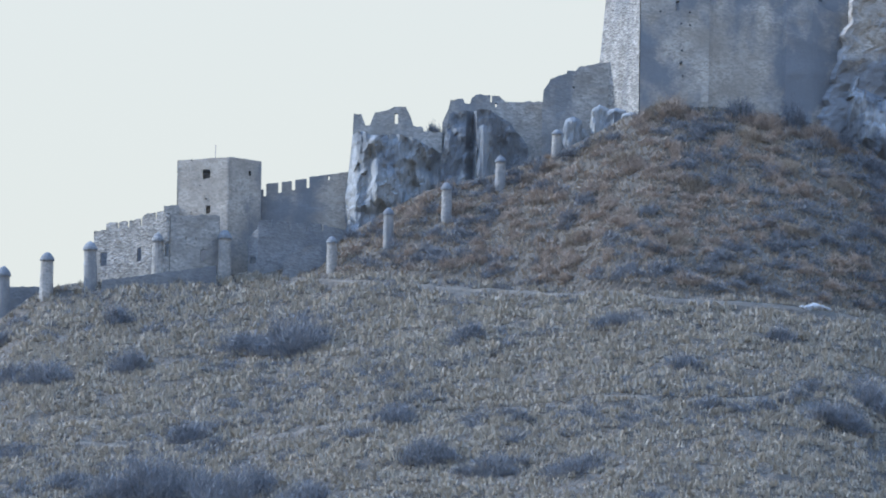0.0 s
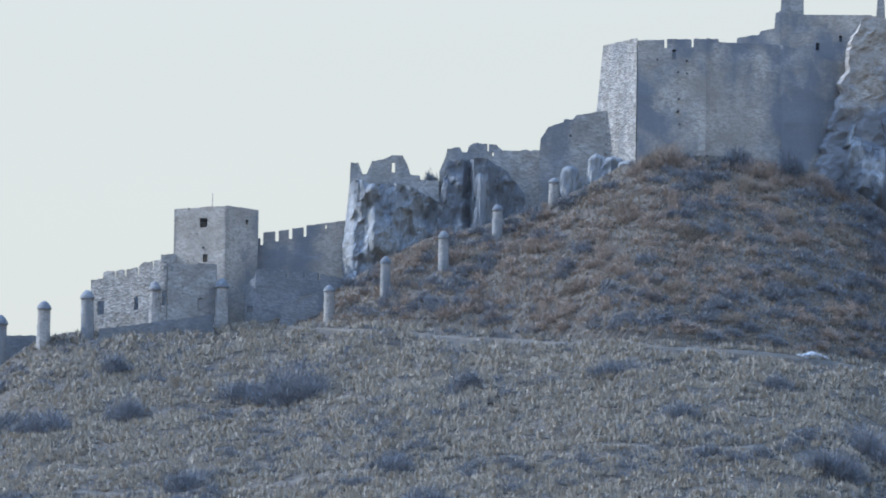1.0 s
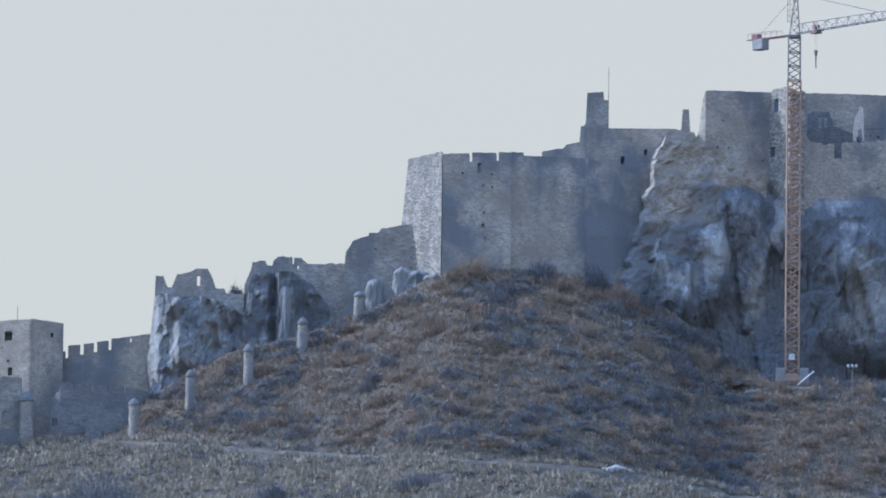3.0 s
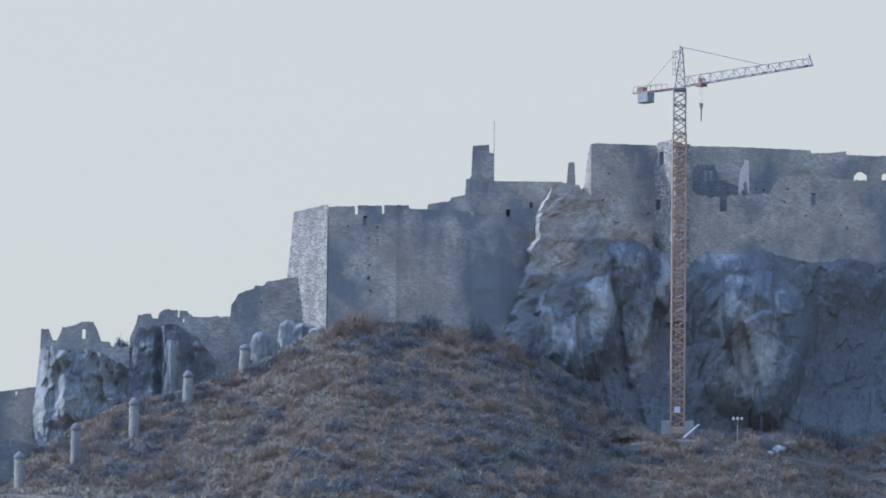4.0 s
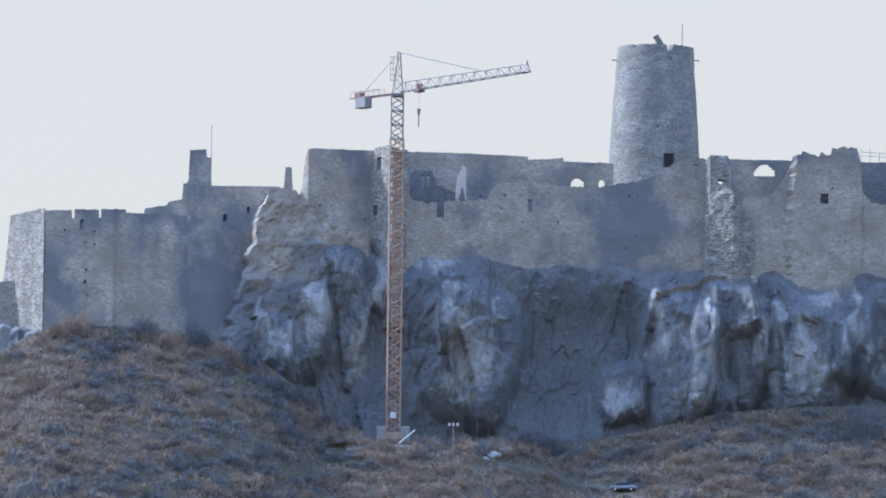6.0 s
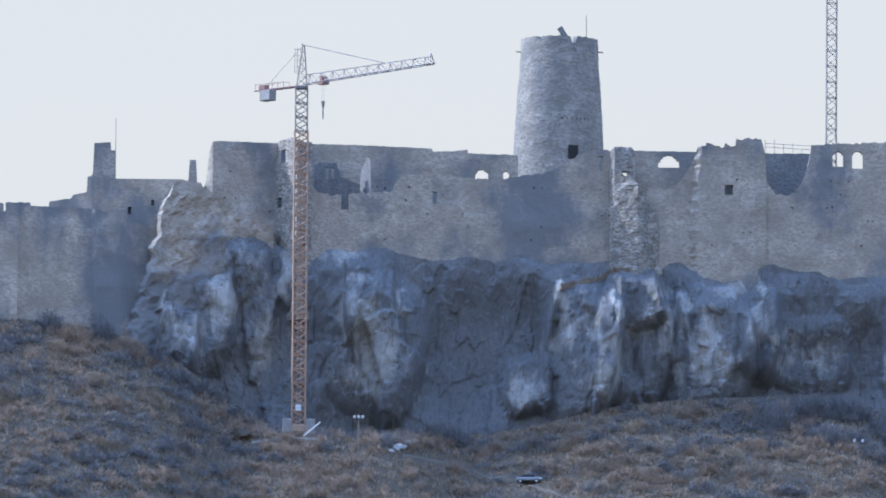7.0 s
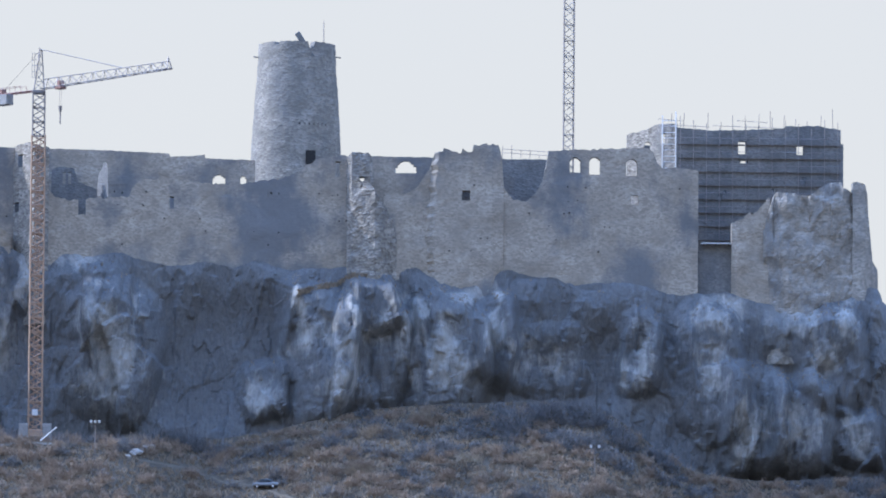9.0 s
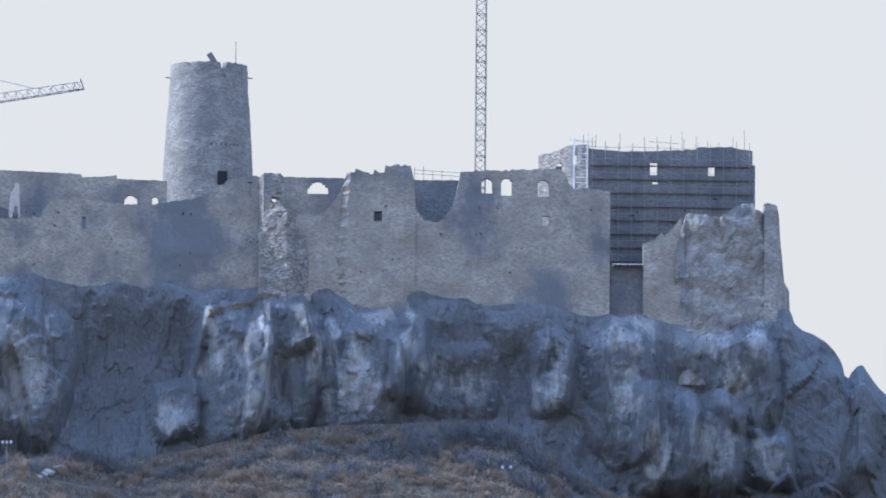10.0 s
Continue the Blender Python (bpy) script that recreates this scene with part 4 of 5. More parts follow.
# ---------------------------------------------------------------- scaffolded hall
hall = thing("great_hall", "roofless stone hall in scaffold, its front toned dark for shade", "hall", (118, 14, 168))
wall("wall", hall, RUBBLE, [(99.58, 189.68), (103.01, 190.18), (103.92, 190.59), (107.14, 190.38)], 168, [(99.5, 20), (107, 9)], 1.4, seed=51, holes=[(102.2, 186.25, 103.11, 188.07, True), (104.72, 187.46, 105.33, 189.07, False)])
# front darker than the left face: shade and netting put into the tone
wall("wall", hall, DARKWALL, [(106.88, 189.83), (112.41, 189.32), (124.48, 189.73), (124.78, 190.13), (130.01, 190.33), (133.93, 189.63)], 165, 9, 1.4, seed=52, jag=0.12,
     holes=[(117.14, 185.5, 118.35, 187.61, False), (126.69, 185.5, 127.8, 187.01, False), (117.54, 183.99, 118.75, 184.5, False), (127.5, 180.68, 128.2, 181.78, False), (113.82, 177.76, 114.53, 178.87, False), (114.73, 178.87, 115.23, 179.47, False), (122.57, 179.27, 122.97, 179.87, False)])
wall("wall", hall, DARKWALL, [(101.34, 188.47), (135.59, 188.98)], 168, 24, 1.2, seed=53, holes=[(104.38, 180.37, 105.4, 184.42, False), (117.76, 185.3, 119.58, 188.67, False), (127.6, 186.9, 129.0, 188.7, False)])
crag = thing("crag_wall", "ruined wall and crag in front of the hall", "wall", (125, -1, 160))
wall("wall", crag, DARKWALL, [(110, 169.7), (115.5, 169.7)], 150, 0.9, 2.0, seed=54, relief=0.3)
wall("wall", crag, PLASTER, [(115.5, 173.2), (116.6, 173.6), (118, 174.6), (119.4, 174.9), (120.7, 176.4), (121.6, 177.2)], 150,
     [(115.5, -0.6), (116.2, -1.5), (121.6, -1.2)], 2.5, seed=64, relief=0.6, size=4.0, jag=0.4)
wall("rock", crag, MASONRY, [(120.53, 171.9), (121.53, 175.69), (122.43, 177.99), (125.62, 177.79), (127.92, 177.49), (130.92, 179.69), (133.12, 179.99), (133.42, 178.89), (134.42, 178.59), (135.32, 177.69)], 150,
     [(120.6, -1.0), (123, -2.6), (128, -2.8), (135.4, -1.2)], 3, seed=57, relief=0.7, rock=0.9, ribs=3.2, step=0.4)
wall("turret", crag, MASONRY, [(135.02, 179.89), (135.62, 179.99), (137.02, 179.49), (137.42, 177.79), (137.62, 174.49), (138.42, 167.1), (139.31, 165.8), (139.41, 162.9)], 150, [(135, -1.8), (137, -2.2), (139.6, 0.8)], 3, seed=55, relief=0.3)

# near-black boxes for the shade in small square holes left by old scaffolds
def putlogs(parent, x0, x1, z0, z1, y, count, seed, proud=0.5):
    rnd = random.Random(seed)
    for _ in range(count):
        x, z, r = rnd.uniform(x0, x1), rnd.uniform(z0, z1), rnd.uniform(0.06, 0.13)
        z = z0 + round((z - z0) / 2.1) * 2.1 + rnd.uniform(-0.15, 0.15)
        yy = float(lookup(y, x))
        bm = bmesh.new()
        box(bm, x - r, x + r, yy - proud, yy + 0.4, z - r, z + r * rnd.uniform(0.7, 1.4))
        part("putlog_shade_block", bm, DARKHOLE, parent)


putlogs(front, 14, 53, 168.5, 177.5, [(4.3, -2.5), (8, -1.0), (20, -0.8), (40, -1.2), (54.6, -0.4)], 20, 3)
putlogs(south, 80, 109, 168, 179.5, [(78.2, -0.3), (85, -1.0), (100, -1.0), (110, -0.2)], 14, 4)
putlogs(block, 68.5, 76.5, 168, 182, [(68, -1.8), (76.5, -1.5)], 6, 5)
putlogs(bast, -53, -44, 157, 171.5, [(-53.8, -9.0), (-42.7, -8.0)], 9, 6)
putlogs(pal, -10.5, -2, 173, 182.5, [(-11.5, -0.5), (-1.2, 0.5)], 6, 7, 0.4)
putlogs(keep, -128, -121.5, 137, 145, [(-129.2, -1), (-120.3, -5)], 6, 8, 0.16)

# ---------------------------------------------------------------- scaffold and boards on the hall
scaffold = thing("scaffold", "grey tube and timber scaffold with decks on the hall", "scaffold", (120, 8, 168))
for k in range(13):
    x = 107.6 + 2.15 * k
    rods("pole", [((x, 8.4, 168), (x, 8.4, 190.6 + 1.1 * float(vnoise(k * 1.7, 2.2, 3))))], 0.05, GREYSTEEL, scaffold)
for k in range(8):
    z = 171.2 + 2.25 * k
    bm = bmesh.new()
    box(bm, 107.3, 133.8, 8.65, 8.95, z, z + 0.1)
    part("deck", bm, TIMBER, scaffold, "weathered plank deck")
    rods("guard_rail", [((107.3, 7.6, z + 1.0), (133.8, 7.6, z + 1.0))], 0.04, GREYSTEEL, scaffold)
stair = thing("scaffold", "narrow pale scaffold tower at the hall's corner", "scaffold", (106, 7, 180))
for x in (104.6, 106.8):
    for y in (6.4, 8.2):
        rods("pole", [((x, y, 168), (x, y, 191.8 + 0.5 * math.sin(x + y)))], 0.05, WHITEPAINT, stair)
for k in range(8):
    z = 176 + 1.95 * k
    rods("rung", [((104.6, 6.4, z), (106.8, 6.4, z)), ((104.6, 6.4, z + 0.9), (106.8, 6.4, z + 0.9))], 0.045, WHITEPAINT, stair)
top_rail = thing("scaffold", "thin scaffold poles and rails standing on the wall tops", "scaffold", (118, 9.7, 190))
for k in range(15):
    x = 104.0 + 2.05 * k
    zt = 188.6 + 0.9
    tall = 2.2 + 1.6 * float(vnoise(k * 2.3, 8.1, 4))
    rods("pole", [((x, 9.7, zt - 1.2), (x + 0.3 * float(vnoise(k * 3.1, 1.1, 6)), 9.7, zt + tall))], 0.045, GREYSTEEL, top_rail)
for za, xa, xb in ((190.0, 104, 112.5), (190.9, 104, 108.3), (189.9, 113, 124.5), (190.8, 117, 122)):
    rods("guard_rail", [((xa, 9.7, za + 0.3), (xb, 9.7, za))], 0.04, GREYSTEEL, top_rail)
rails = thing("scaffold", "light scaffold rails on the inner wall", "scaffold", (82, 9.4, 184))
for k in range(6):
    x = 78.6 + 1.5 * k
    rods("pole", [((x, 9.5, 183.4), (x, 9.5, 186.4 - 0.35 * k + 0.5 * (k % 2)))], 0.045, GREYSTEEL, rails)
for z in (184.9, 185.5):
    rods("guard_rail", [((78.6, 9.5, z + 0.4), (86.1, 9.5, z))], 0.04, GREYSTEEL, rails)
board = thing("timber_deck", "pale timber deck spanning the breach before the hall", "deck", (112.8, 1.0, 169.4))
bm = bmesh.new()
box(bm, 110.6, 115.4, -0.4, 2.2, 169.75, 169.95, 0.03)
part("boards", bm, WHITEPAINT, board)
for x in (111, 113, 115):
    bm = bmesh.new()
    box(bm, x - 0.1, x + 0.1, -0.3, 2.0, 169.5, 169.75)
    part("joist", bm, TIMBER, board)


# ---------------------------------------------------------------- cranes
def brace_mesh(width, height, r):
    """The zigzag of one face of one storey, foot at the origin."""
    bm = bmesh.new()
    h = width / 2
    bar(bm, (-h, -h, 0), (h, -h, 0), r)
    bar(bm, (-h, -h, 0), (h, -h, height / 2), r)
    bar(bm, (h, -h, height / 2), (-h, -h, height), r)
    me = bpy.data.meshes.new("brace")
    bm.to_mesh(me)
    bm.free()
    return me


def mast(parent, x, y, z0, z1, width, height, mat, chord=0.11, brace=0.065):
    h = width / 2
    for dx in (-h, h):
        for dy in (-h, h):
            rods("chord", [((x + dx, y + dy, z0), (x + dx, y + dy, z1))], chord, mat, parent)
    me = brace_mesh(width, height, brace)
    me.materials.append(mat)
    for k in range(int(round((z1 - z0) / height))):
        for side in range(4):
            ob = new("brace", me)
            ob.parent = parent
            ob.matrix_parent_inverse = parent.matrix_basis.inverted()
            ob.matrix_basis = pose(x, y, z0 + k * height, 0, 0, 90 * side)


KX, KY = 2.78, -16.0
KZ = float(ground_z(KX, KY))
SLEW = 191.0
crane = thing("tower_crane", "ochre lattice tower crane standing before the cliff", "crane", (KX, KY, KZ))
STOREY = (SLEW - KZ - 2.0) / 24
mast(crane, KX, KY, KZ + 2.0, KZ + 2.0 + 21 * STOREY, 2.1, STOREY, RUSTYEL, 0.16, 0.11)
mast(crane, KX, KY, KZ + 2.0 + 21 * STOREY, SLEW, 1.9, STOREY, GREYSTEEL, 0.13, 0.08)
rods("ladder", [((KX + dx, KY, KZ + 2.0), (KX + dx, KY, KZ + 2.0 + 21 * STOREY)) for dx in (-0.3, 0.3)]
     + [((KX - 0.3, KY, KZ + 2.4 + 0.8 * k), (KX + 0.3, KY, KZ + 2.4 + 0.8 * k)) for k in range(58)], 0.06, RUSTYEL, crane)
bm = bmesh.new()
box(bm, KX - 1.5, KX + 1.5, KY - 1.5, KY + 1.5, KZ + 0.9, KZ + 2.0, 0.1)
part("base_frame", bm, RUSTYEL, crane)
for dx in (-2.6, 1.2):
    for dy in (-1.8, 0.6):
        bm = bmesh.new()
        box(bm, KX + dx, KX + dx + 1.5, KY + dy, KY + dy + 1.2, KZ - 0.2, KZ + 3.0, 0.08)
        part("ballast_block", bm, CONCRETE, crane, "grey concrete ballast block")
bm = bmesh.new()
box(bm, KX - 0.5, KX + 0.4, KY - 1.25, KY - 0.9, KZ + 4.3, KZ + 5.3, 0.05)
part("switch_box", bm, WHITEPAINT, crane, "white switch cabinet")
bm = bmesh.new()
box(bm, KX - 1.05, KX + 1.05, KY - 1.05, KY + 1.05, SLEW, SLEW + 0.55, 0.08)
part("slewing_ring", bm, GREYSTEEL, crane)
# peak
bm = bmesh.new()
apex = Vector((KX + 0.25, KY, SLEW + 7.2))
for dx in (-0.85, 0.85):
    for dy in (-0.6, 0.6):
        bar(bm, (KX + dx, KY + dy, SLEW + 0.5), apex + Vector((dx * 0.15, dy * 0.15, 0)), 0.10)
for k in range(5):
    w0, w1 = 0.85 * (1 - k / 5.6), 0.85 * (1 - (k + 1) / 5.6)
    z0, z1 = SLEW + 0.6 + 1.35 * k, SLEW + 0.6 + 1.35 * (k + 1)
    bar(bm, (KX - w0, KY - 0.6, z0), (KX + w1, KY - 0.5, z1), 0.05)
    bar(bm, (KX + w0, KY + 0.6, z0), (KX - w1, KY + 0.5, z1), 0.05)
    bar(bm, (KX - w1, KY - 0.5, z1), (KX + w1, KY - 0.5, z1), 0.05)
part("tower_peak", bm, GREYSTEEL, crane)
bm = bmesh.new()
for k in range(5):
    z = SLEW + 2.6 + 0.95 * k
    bar(bm, (KX - 1.15, KY - 0.5, z), (KX - 0.3, KY - 0.5, z), 0.04)
for dx in (-1.15, -0.75):
    bar(bm, (KX + dx, KY - 0.5, SLEW + 2.6), (KX + dx, KY - 0.5, SLEW + 6.6), 0.04)
part("ladder_cage", bm, GREYSTEEL, crane)
# jib, swung towards the valley and slightly raised
REACH = Vector((20.0, -23.5, 0))
LEN = REACH.length
U = Vector((REACH.x / LEN, REACH.y / LEN, math.sin(radians(1.4)))).normalized()
S = U.cross(Vector((0, 0, 1))).normalized()
root = Vector((KX, KY, SLEW + 0.7)) + U * 0.9
NJ = 11
for k in range(NJ):
    bm = bmesh.new()
    a, b = LEN * k / NJ, LEN * (k + 1) / NJ
    ha, hb = 1.55 - 0.35 * k / NJ, 1.55 - 0.35 * (k + 1) / NJ
    for sgn in (-0.55, 0.55):
        bar(bm, root + U * a + S * sgn, root + U * b + S * sgn, 0.085)
        m = root + U * (a + b) / 2 + Vector((0, 0, (ha + hb) / 2))
        bar(bm, root + U * a + S * sgn, m, 0.045)
        bar(bm, m, root + U * b + S * sgn, 0.045)
        q = root + U * (a * 0.75 + b * 0.25) + Vector((0, 0, ha))
        bar(bm, root + U * (a * 0.5 + b * 0.5) + S * sgn, q, 0.04)
    bar(bm, root + U * a + Vector((0, 0, ha)), root + U * b + Vector((0, 0, hb)), 0.07)
    bar(bm, root + U * a + S * 0.55, root + U * a - S * 0.55, 0.045)
    part("jib_section", bm, GREYSTEEL, crane)
tip = root + U * LEN
rods("jib_tip", [(tip + S * 0.5, tip + Vector((0, 0, 1.9)) - U * 0.4), (tip - S * 0.5, tip + Vector((0, 0, 1.9)) - U * 0.4), (tip - U * 1.6, tip + U * 0.7)], 0.09, GREYSTEEL, crane)
rods("tie_bar", [(apex, root + U * LEN * 0.63 + Vector((0, 0, 1.35)))], 0.06, GREYSTEEL, crane)
# counter jib
V = Vector((-U.x, -U.y, 0)).normalized()
croot = Vector((KX, KY, SLEW + 0.55)) + V * 0.8
bm = bmesh.new()
for sgn in (-0.6, 0.6):
    bar(bm, croot + S * sgn, croot + V * 10.0 + S * sgn, 0.11)
    bar(bm, croot + S * sgn + Vector((0, 0, 1.0)) + V * 3, croot + V * 10.0 + S * sgn + Vector((0, 0, 1.0)), 0.035)
    for k in range(6):
        p = croot + V * (3 + 1.4 * k) + S * sgn
        bar(bm, p, p + Vector((0, 0, 1.0)), 0.035)
for k in range(7):
    bar(bm, croot + V * 1.5 * k - S * 0.6, croot + V * 1.5 * (k + 1) + S * 0.6, 0.05)
part("counter_jib", bm, REDSTEEL, crane, "faded red counter jib with railings")
bm = bmesh.new()
box(bm, -1.3, 1.3, -0.75, 0.75, -1.75, 0.0, 0.12)
bmesh.ops.transform(bm, matrix=Matrix.Translation(croot + V * 7.6) @ V.to_track_quat("X", "Z").to_matrix().to_4x4(), verts=bm.verts)
part("counterweight", bm, CONCRETE, crane, "grey concrete counterweight")
bm = bmesh.new()
box(bm, -0.8, 0.8, -0.5, 0.5, 0.1, 0.9, 0.08)
bmesh.ops.transform(bm, matrix=Matrix.Translation(croot + V * 8.6) @ V.to_track_quat("X", "Z").to_matrix().to_4x4(), verts=bm.verts)
part("winch", bm, REDSTEEL, crane)
rods("tie_bar", [(apex, croot + V * 8.8)], 0.035, GREYSTEEL, crane)
trol = root + U * 4.4
bm = bmesh.new()
box(bm, -0.75, 0.75, -0.65, 0.65, -0.5, -0.1, 0.05)
box(bm, -0.35, 0.35, -0.5, 0.5, -0.1, 0.9, 0.05)
bmesh.ops.transform(bm, matrix=Matrix.Translation(trol) @ Vector((U.x, U.y, 0)).to_track_quat("X", "Z").to_matrix().to_4x4(), verts=bm.verts)
part("trolley", bm, REDSTEEL, crane)
rods("hoist_rope", [(trol + S * 0.2, trol + S * 0.2 - Vector((0, 0, 3.2))), (trol - S * 0.2, trol - S * 0.2 - Vector((0, 0, 3.2)))], 0.018, GREYSTEEL, crane)
bm = bmesh.new()
h = trol - Vector((0, 0, 3.2))
bar(bm, h, h - Vector((0, 0, 0.9)), 0.32, 0.2, 6)
bar(bm, h - Vector((0, 0, 0.9)), h - Vector((0, 0, 2.9)), 0.12, 0.10, 6)
part("hook_block", bm, GREYSTEEL, crane)

crane2 = thing("tower_crane", "tall grey lattice crane mast rising behind the walls", "crane", (89.6, 14, 168))
mast(crane2, 89.6, 14.0, 168.0, 220.0, 1.6, 2.6, GREYSTEEL, 0.10, 0.055)

# site round the crane's foot
fence = thing("site_fence", "low grey mesh site fence round the crane foot", "fence", (KX, KY - 4, KZ))
for k in range(9):
    x = KX - 6.6 + 1.5 * k
    z = float(ground_z(x, KY - 4.5))
    rods("post", [((x, KY - 4.5, z - 0.2), (x, KY - 4.5, z + 2.0))], 0.05, GREYSTEEL, fence)
    if k < 8:
        bm = bmesh.new()
        for j in range(6):
            bar(bm, (x + 0.25 * j, KY - 4.5, z + 0.15), (x + 0.25 * j, KY - 4.5, z + 1.9), 0.014)
        for zz in (0.2, 1.0, 1.85):
            bar(bm, (x, KY - 4.5, z + zz), (x + 1.5, KY - 4.5, z + zz), 0.018)
        part("mesh_panel", bm, GREYSTEEL, fence)
barrier = thing("barrier_gate", "white barrier pole raised at the crane site", "barrier", (KX + 1.2, KY - 5.4, KZ))
zb = float(ground_z(KX + 1.2, KY - 5.4))
rods("post", [((KX + 1.2, KY - 5.4, zb - 0.3), (KX + 1.2, KY - 5.4, zb + 1.0))], 0.09, GREYSTEEL, barrier)
rods("pole", [((KX + 0.9, KY - 5.5, zb + 0.5), (KX + 3.5, KY - 5.5, zb + 2.7))], 0.10, WHITEPAINT, barrier, "white painted pole")
kerb = thing("platform_edge", "pale stone edging along the crane platform", "kerb", (KX - 1, KY - 6, KZ))
for k in range(12):
    bm = bmesh.new()
    x = KX - 7.5 + 0.95 * k
    z = float(ground_z(x + 0.45, KY - 6.0))
    box(bm, x, x + 0.9, KY - 6.2, KY - 5.8, z - 0.15, z + 0.22, 0.03)
    part("kerbstone", bm, CHALK, kerb)


def flood_lamp(x, y, heads, height):
    z = float(ground_z(x, y))
    ob = thing("floodlight_mast", "slim steel mast with small pale floodlights", "lamp", (x, y, z), "floodlight masts on the slope")
    rods("pole", [((x, y, z - 0.3), (x, y, z + height))], 0.07, GREYSTEEL, ob)
    rods("crossarm", [((x - 0.8, y, z + height - 0.1), (x + 0.8, y, z + height - 0.1))], 0.05, GREYSTEEL, ob)
    for k in range(heads):
        xx = x - 0.65 + 1.3 * k / (heads - 1)
        bm = bmesh.new()
        box(bm, xx - 0.19, xx + 0.19, y - 0.3, y + 0.1, z + height - 0.05, z + height + 0.4, 0.04)
        part("lamp_head", bm, WHITEPAINT, ob)


for x, y, heads, height in [(12.36, -24.25, 3, 4.9), (91.93, -27.5, 2, 4.4)]:
    flood_lamp(x, y, int(heads), height)


def boulders(name, label, spots, mat, seed):
    ob = thing(name, label, "stones", (spots[0][0], spots[0][1], float(ground_z(spots[0][0], spots[0][1]))))
    rnd = random.Random(seed)
    for x, y, r in spots:
        bm = bmesh.new()
        bmesh.ops.create_icosphere(bm, subdivisions=2, radius=r)
        for v in bm.verts:
            v.co *= 1 + 0.45 * noise.noise(v.co / r * 1.4 + Vector((x, y, 0)))
            v.co.z *= 0.7
        bmesh.ops.transform(bm, matrix=pose(x, y, float(ground_z(x, y)) + r * 0.25, rnd.uniform(-20, 20), rnd.uniform(-20, 20), rnd.uniform(0, 360)), verts=bm.verts)
        part("stone", bm, mat, ob)
    return ob


boulders("stone_heap", "heap of pale quarried stone beside the gravel track", [(18.31, -23.6, 0.7), (19.01, -22.9, 0.9), (19.91, -21.3, 1.0), (20.92, -19.6, 0.8), (19.5, -22.6, 0.6), (20.61, -20.8, 0.6), (17.71, -24.6, 0.5), (21.73, -18.5, 0.5)], CHALK, 4)
boulders("stone_heap", "low heap of white stone beside the footpath", [(-25.41, -61.5, 0.8), (-24.47, -60.25, 1), (-23.5, -60.25, 0.9), (-22.54, -60, 0.7), (-26.28, -61.5, 0.5)], CHALK, 5)
boulders("spoil_heap", "low brown earth mound near the crane site", [(-7.5, -21, 1.7), (-5.73, -20.5, 1.5), (-9.08, -21, 1.2)], GROUND, 6)


# ---------------------------------------------------------------- parked car
def parked_car(x, y, turn):
    z = float(ground_z(x, y)) + 0.12
    ob = thing("car", "grey passenger car parked beside the gravel track", "car", (x, y, z))
    M = pose(x, y, z, 0, 0, turn)

    def put(name, bm, mat, parent, label=""):
        bmesh.ops.transform(bm, matrix=M, verts=bm.verts)
        return part(name, bm, mat, parent, label)

    bm = bmesh.new()
    box(bm, -2.1, 2.1, -0.85, 0.85, 0.35, 0.9, 0.14)
    body = put("body", bm, CARPAINT, ob)
    bm = bmesh.new()
    box(bm, -1.25, 0.95, -0.74, 0.74, 0.88, 1.42, 0.06)
    for v in bm.verts:
        if v.co.z > 1.2:
            v.co.x = v.co.x * 0.72 - 0.05
            v.co.y *= 0.86
    put("cabin", bm, GLASS, ob, "dark glazed cabin")
    bm = bmesh.new()
    box(bm, -0.85, 0.62, -0.6, 0.6, 1.40, 1.47, 0.03)
    put("roof", bm, CARPAINT, ob)
    for wx in (-1.3, 1.3):
        for wy in (-0.8, 0.8):
            bm = bmesh.new()
            bar(bm, (wx, wy - 0.1, 0.32), (wx, wy + 0.1, 0.32), 0.33, sides=14)
            w = put("wheel", bm, RUBBER, ob)
            bm = bmesh.new()
            bar(bm, (wx, wy - 0.115, 0.32), (wx, wy + 0.115, 0.32), 0.19, sides=10)
            put("rim", bm, WHITEPAINT, w)
    for ly in (-0.6, 0.6):
        bm = bmesh.new()
        box(bm, 2.02, 2.14, ly - 0.18, ly + 0.18, 0.6, 0.78, 0.03)
        put("headlight", bm, WHITEPAINT, ob)


for x, y, turn in [(39.7, -24.25, -14)]:
    parked_car(x, y, turn)


# ---------------------------------------------------------------- growth
def slivers(name, foot, grow, side):
    """Thin three-cornered slivers, from arrays of feet, growth and half widths."""
    m = len(foot)
    me = bpy.data.meshes.new(name)
    me.vertices.add(3 * m)
    me.vertices.foreach_set("co", np.stack([foot - side, foot + side, foot + grow], 1).reshape(-1))
    me.loops.add(3 * m)
    me.loops.foreach_set("vertex_index", np.arange(3 * m))
    me.polygons.add(m)
    me.polygons.foreach_set("loop_start", np.arange(m) * 3)
    me.update(calc_edges=True)
    return me


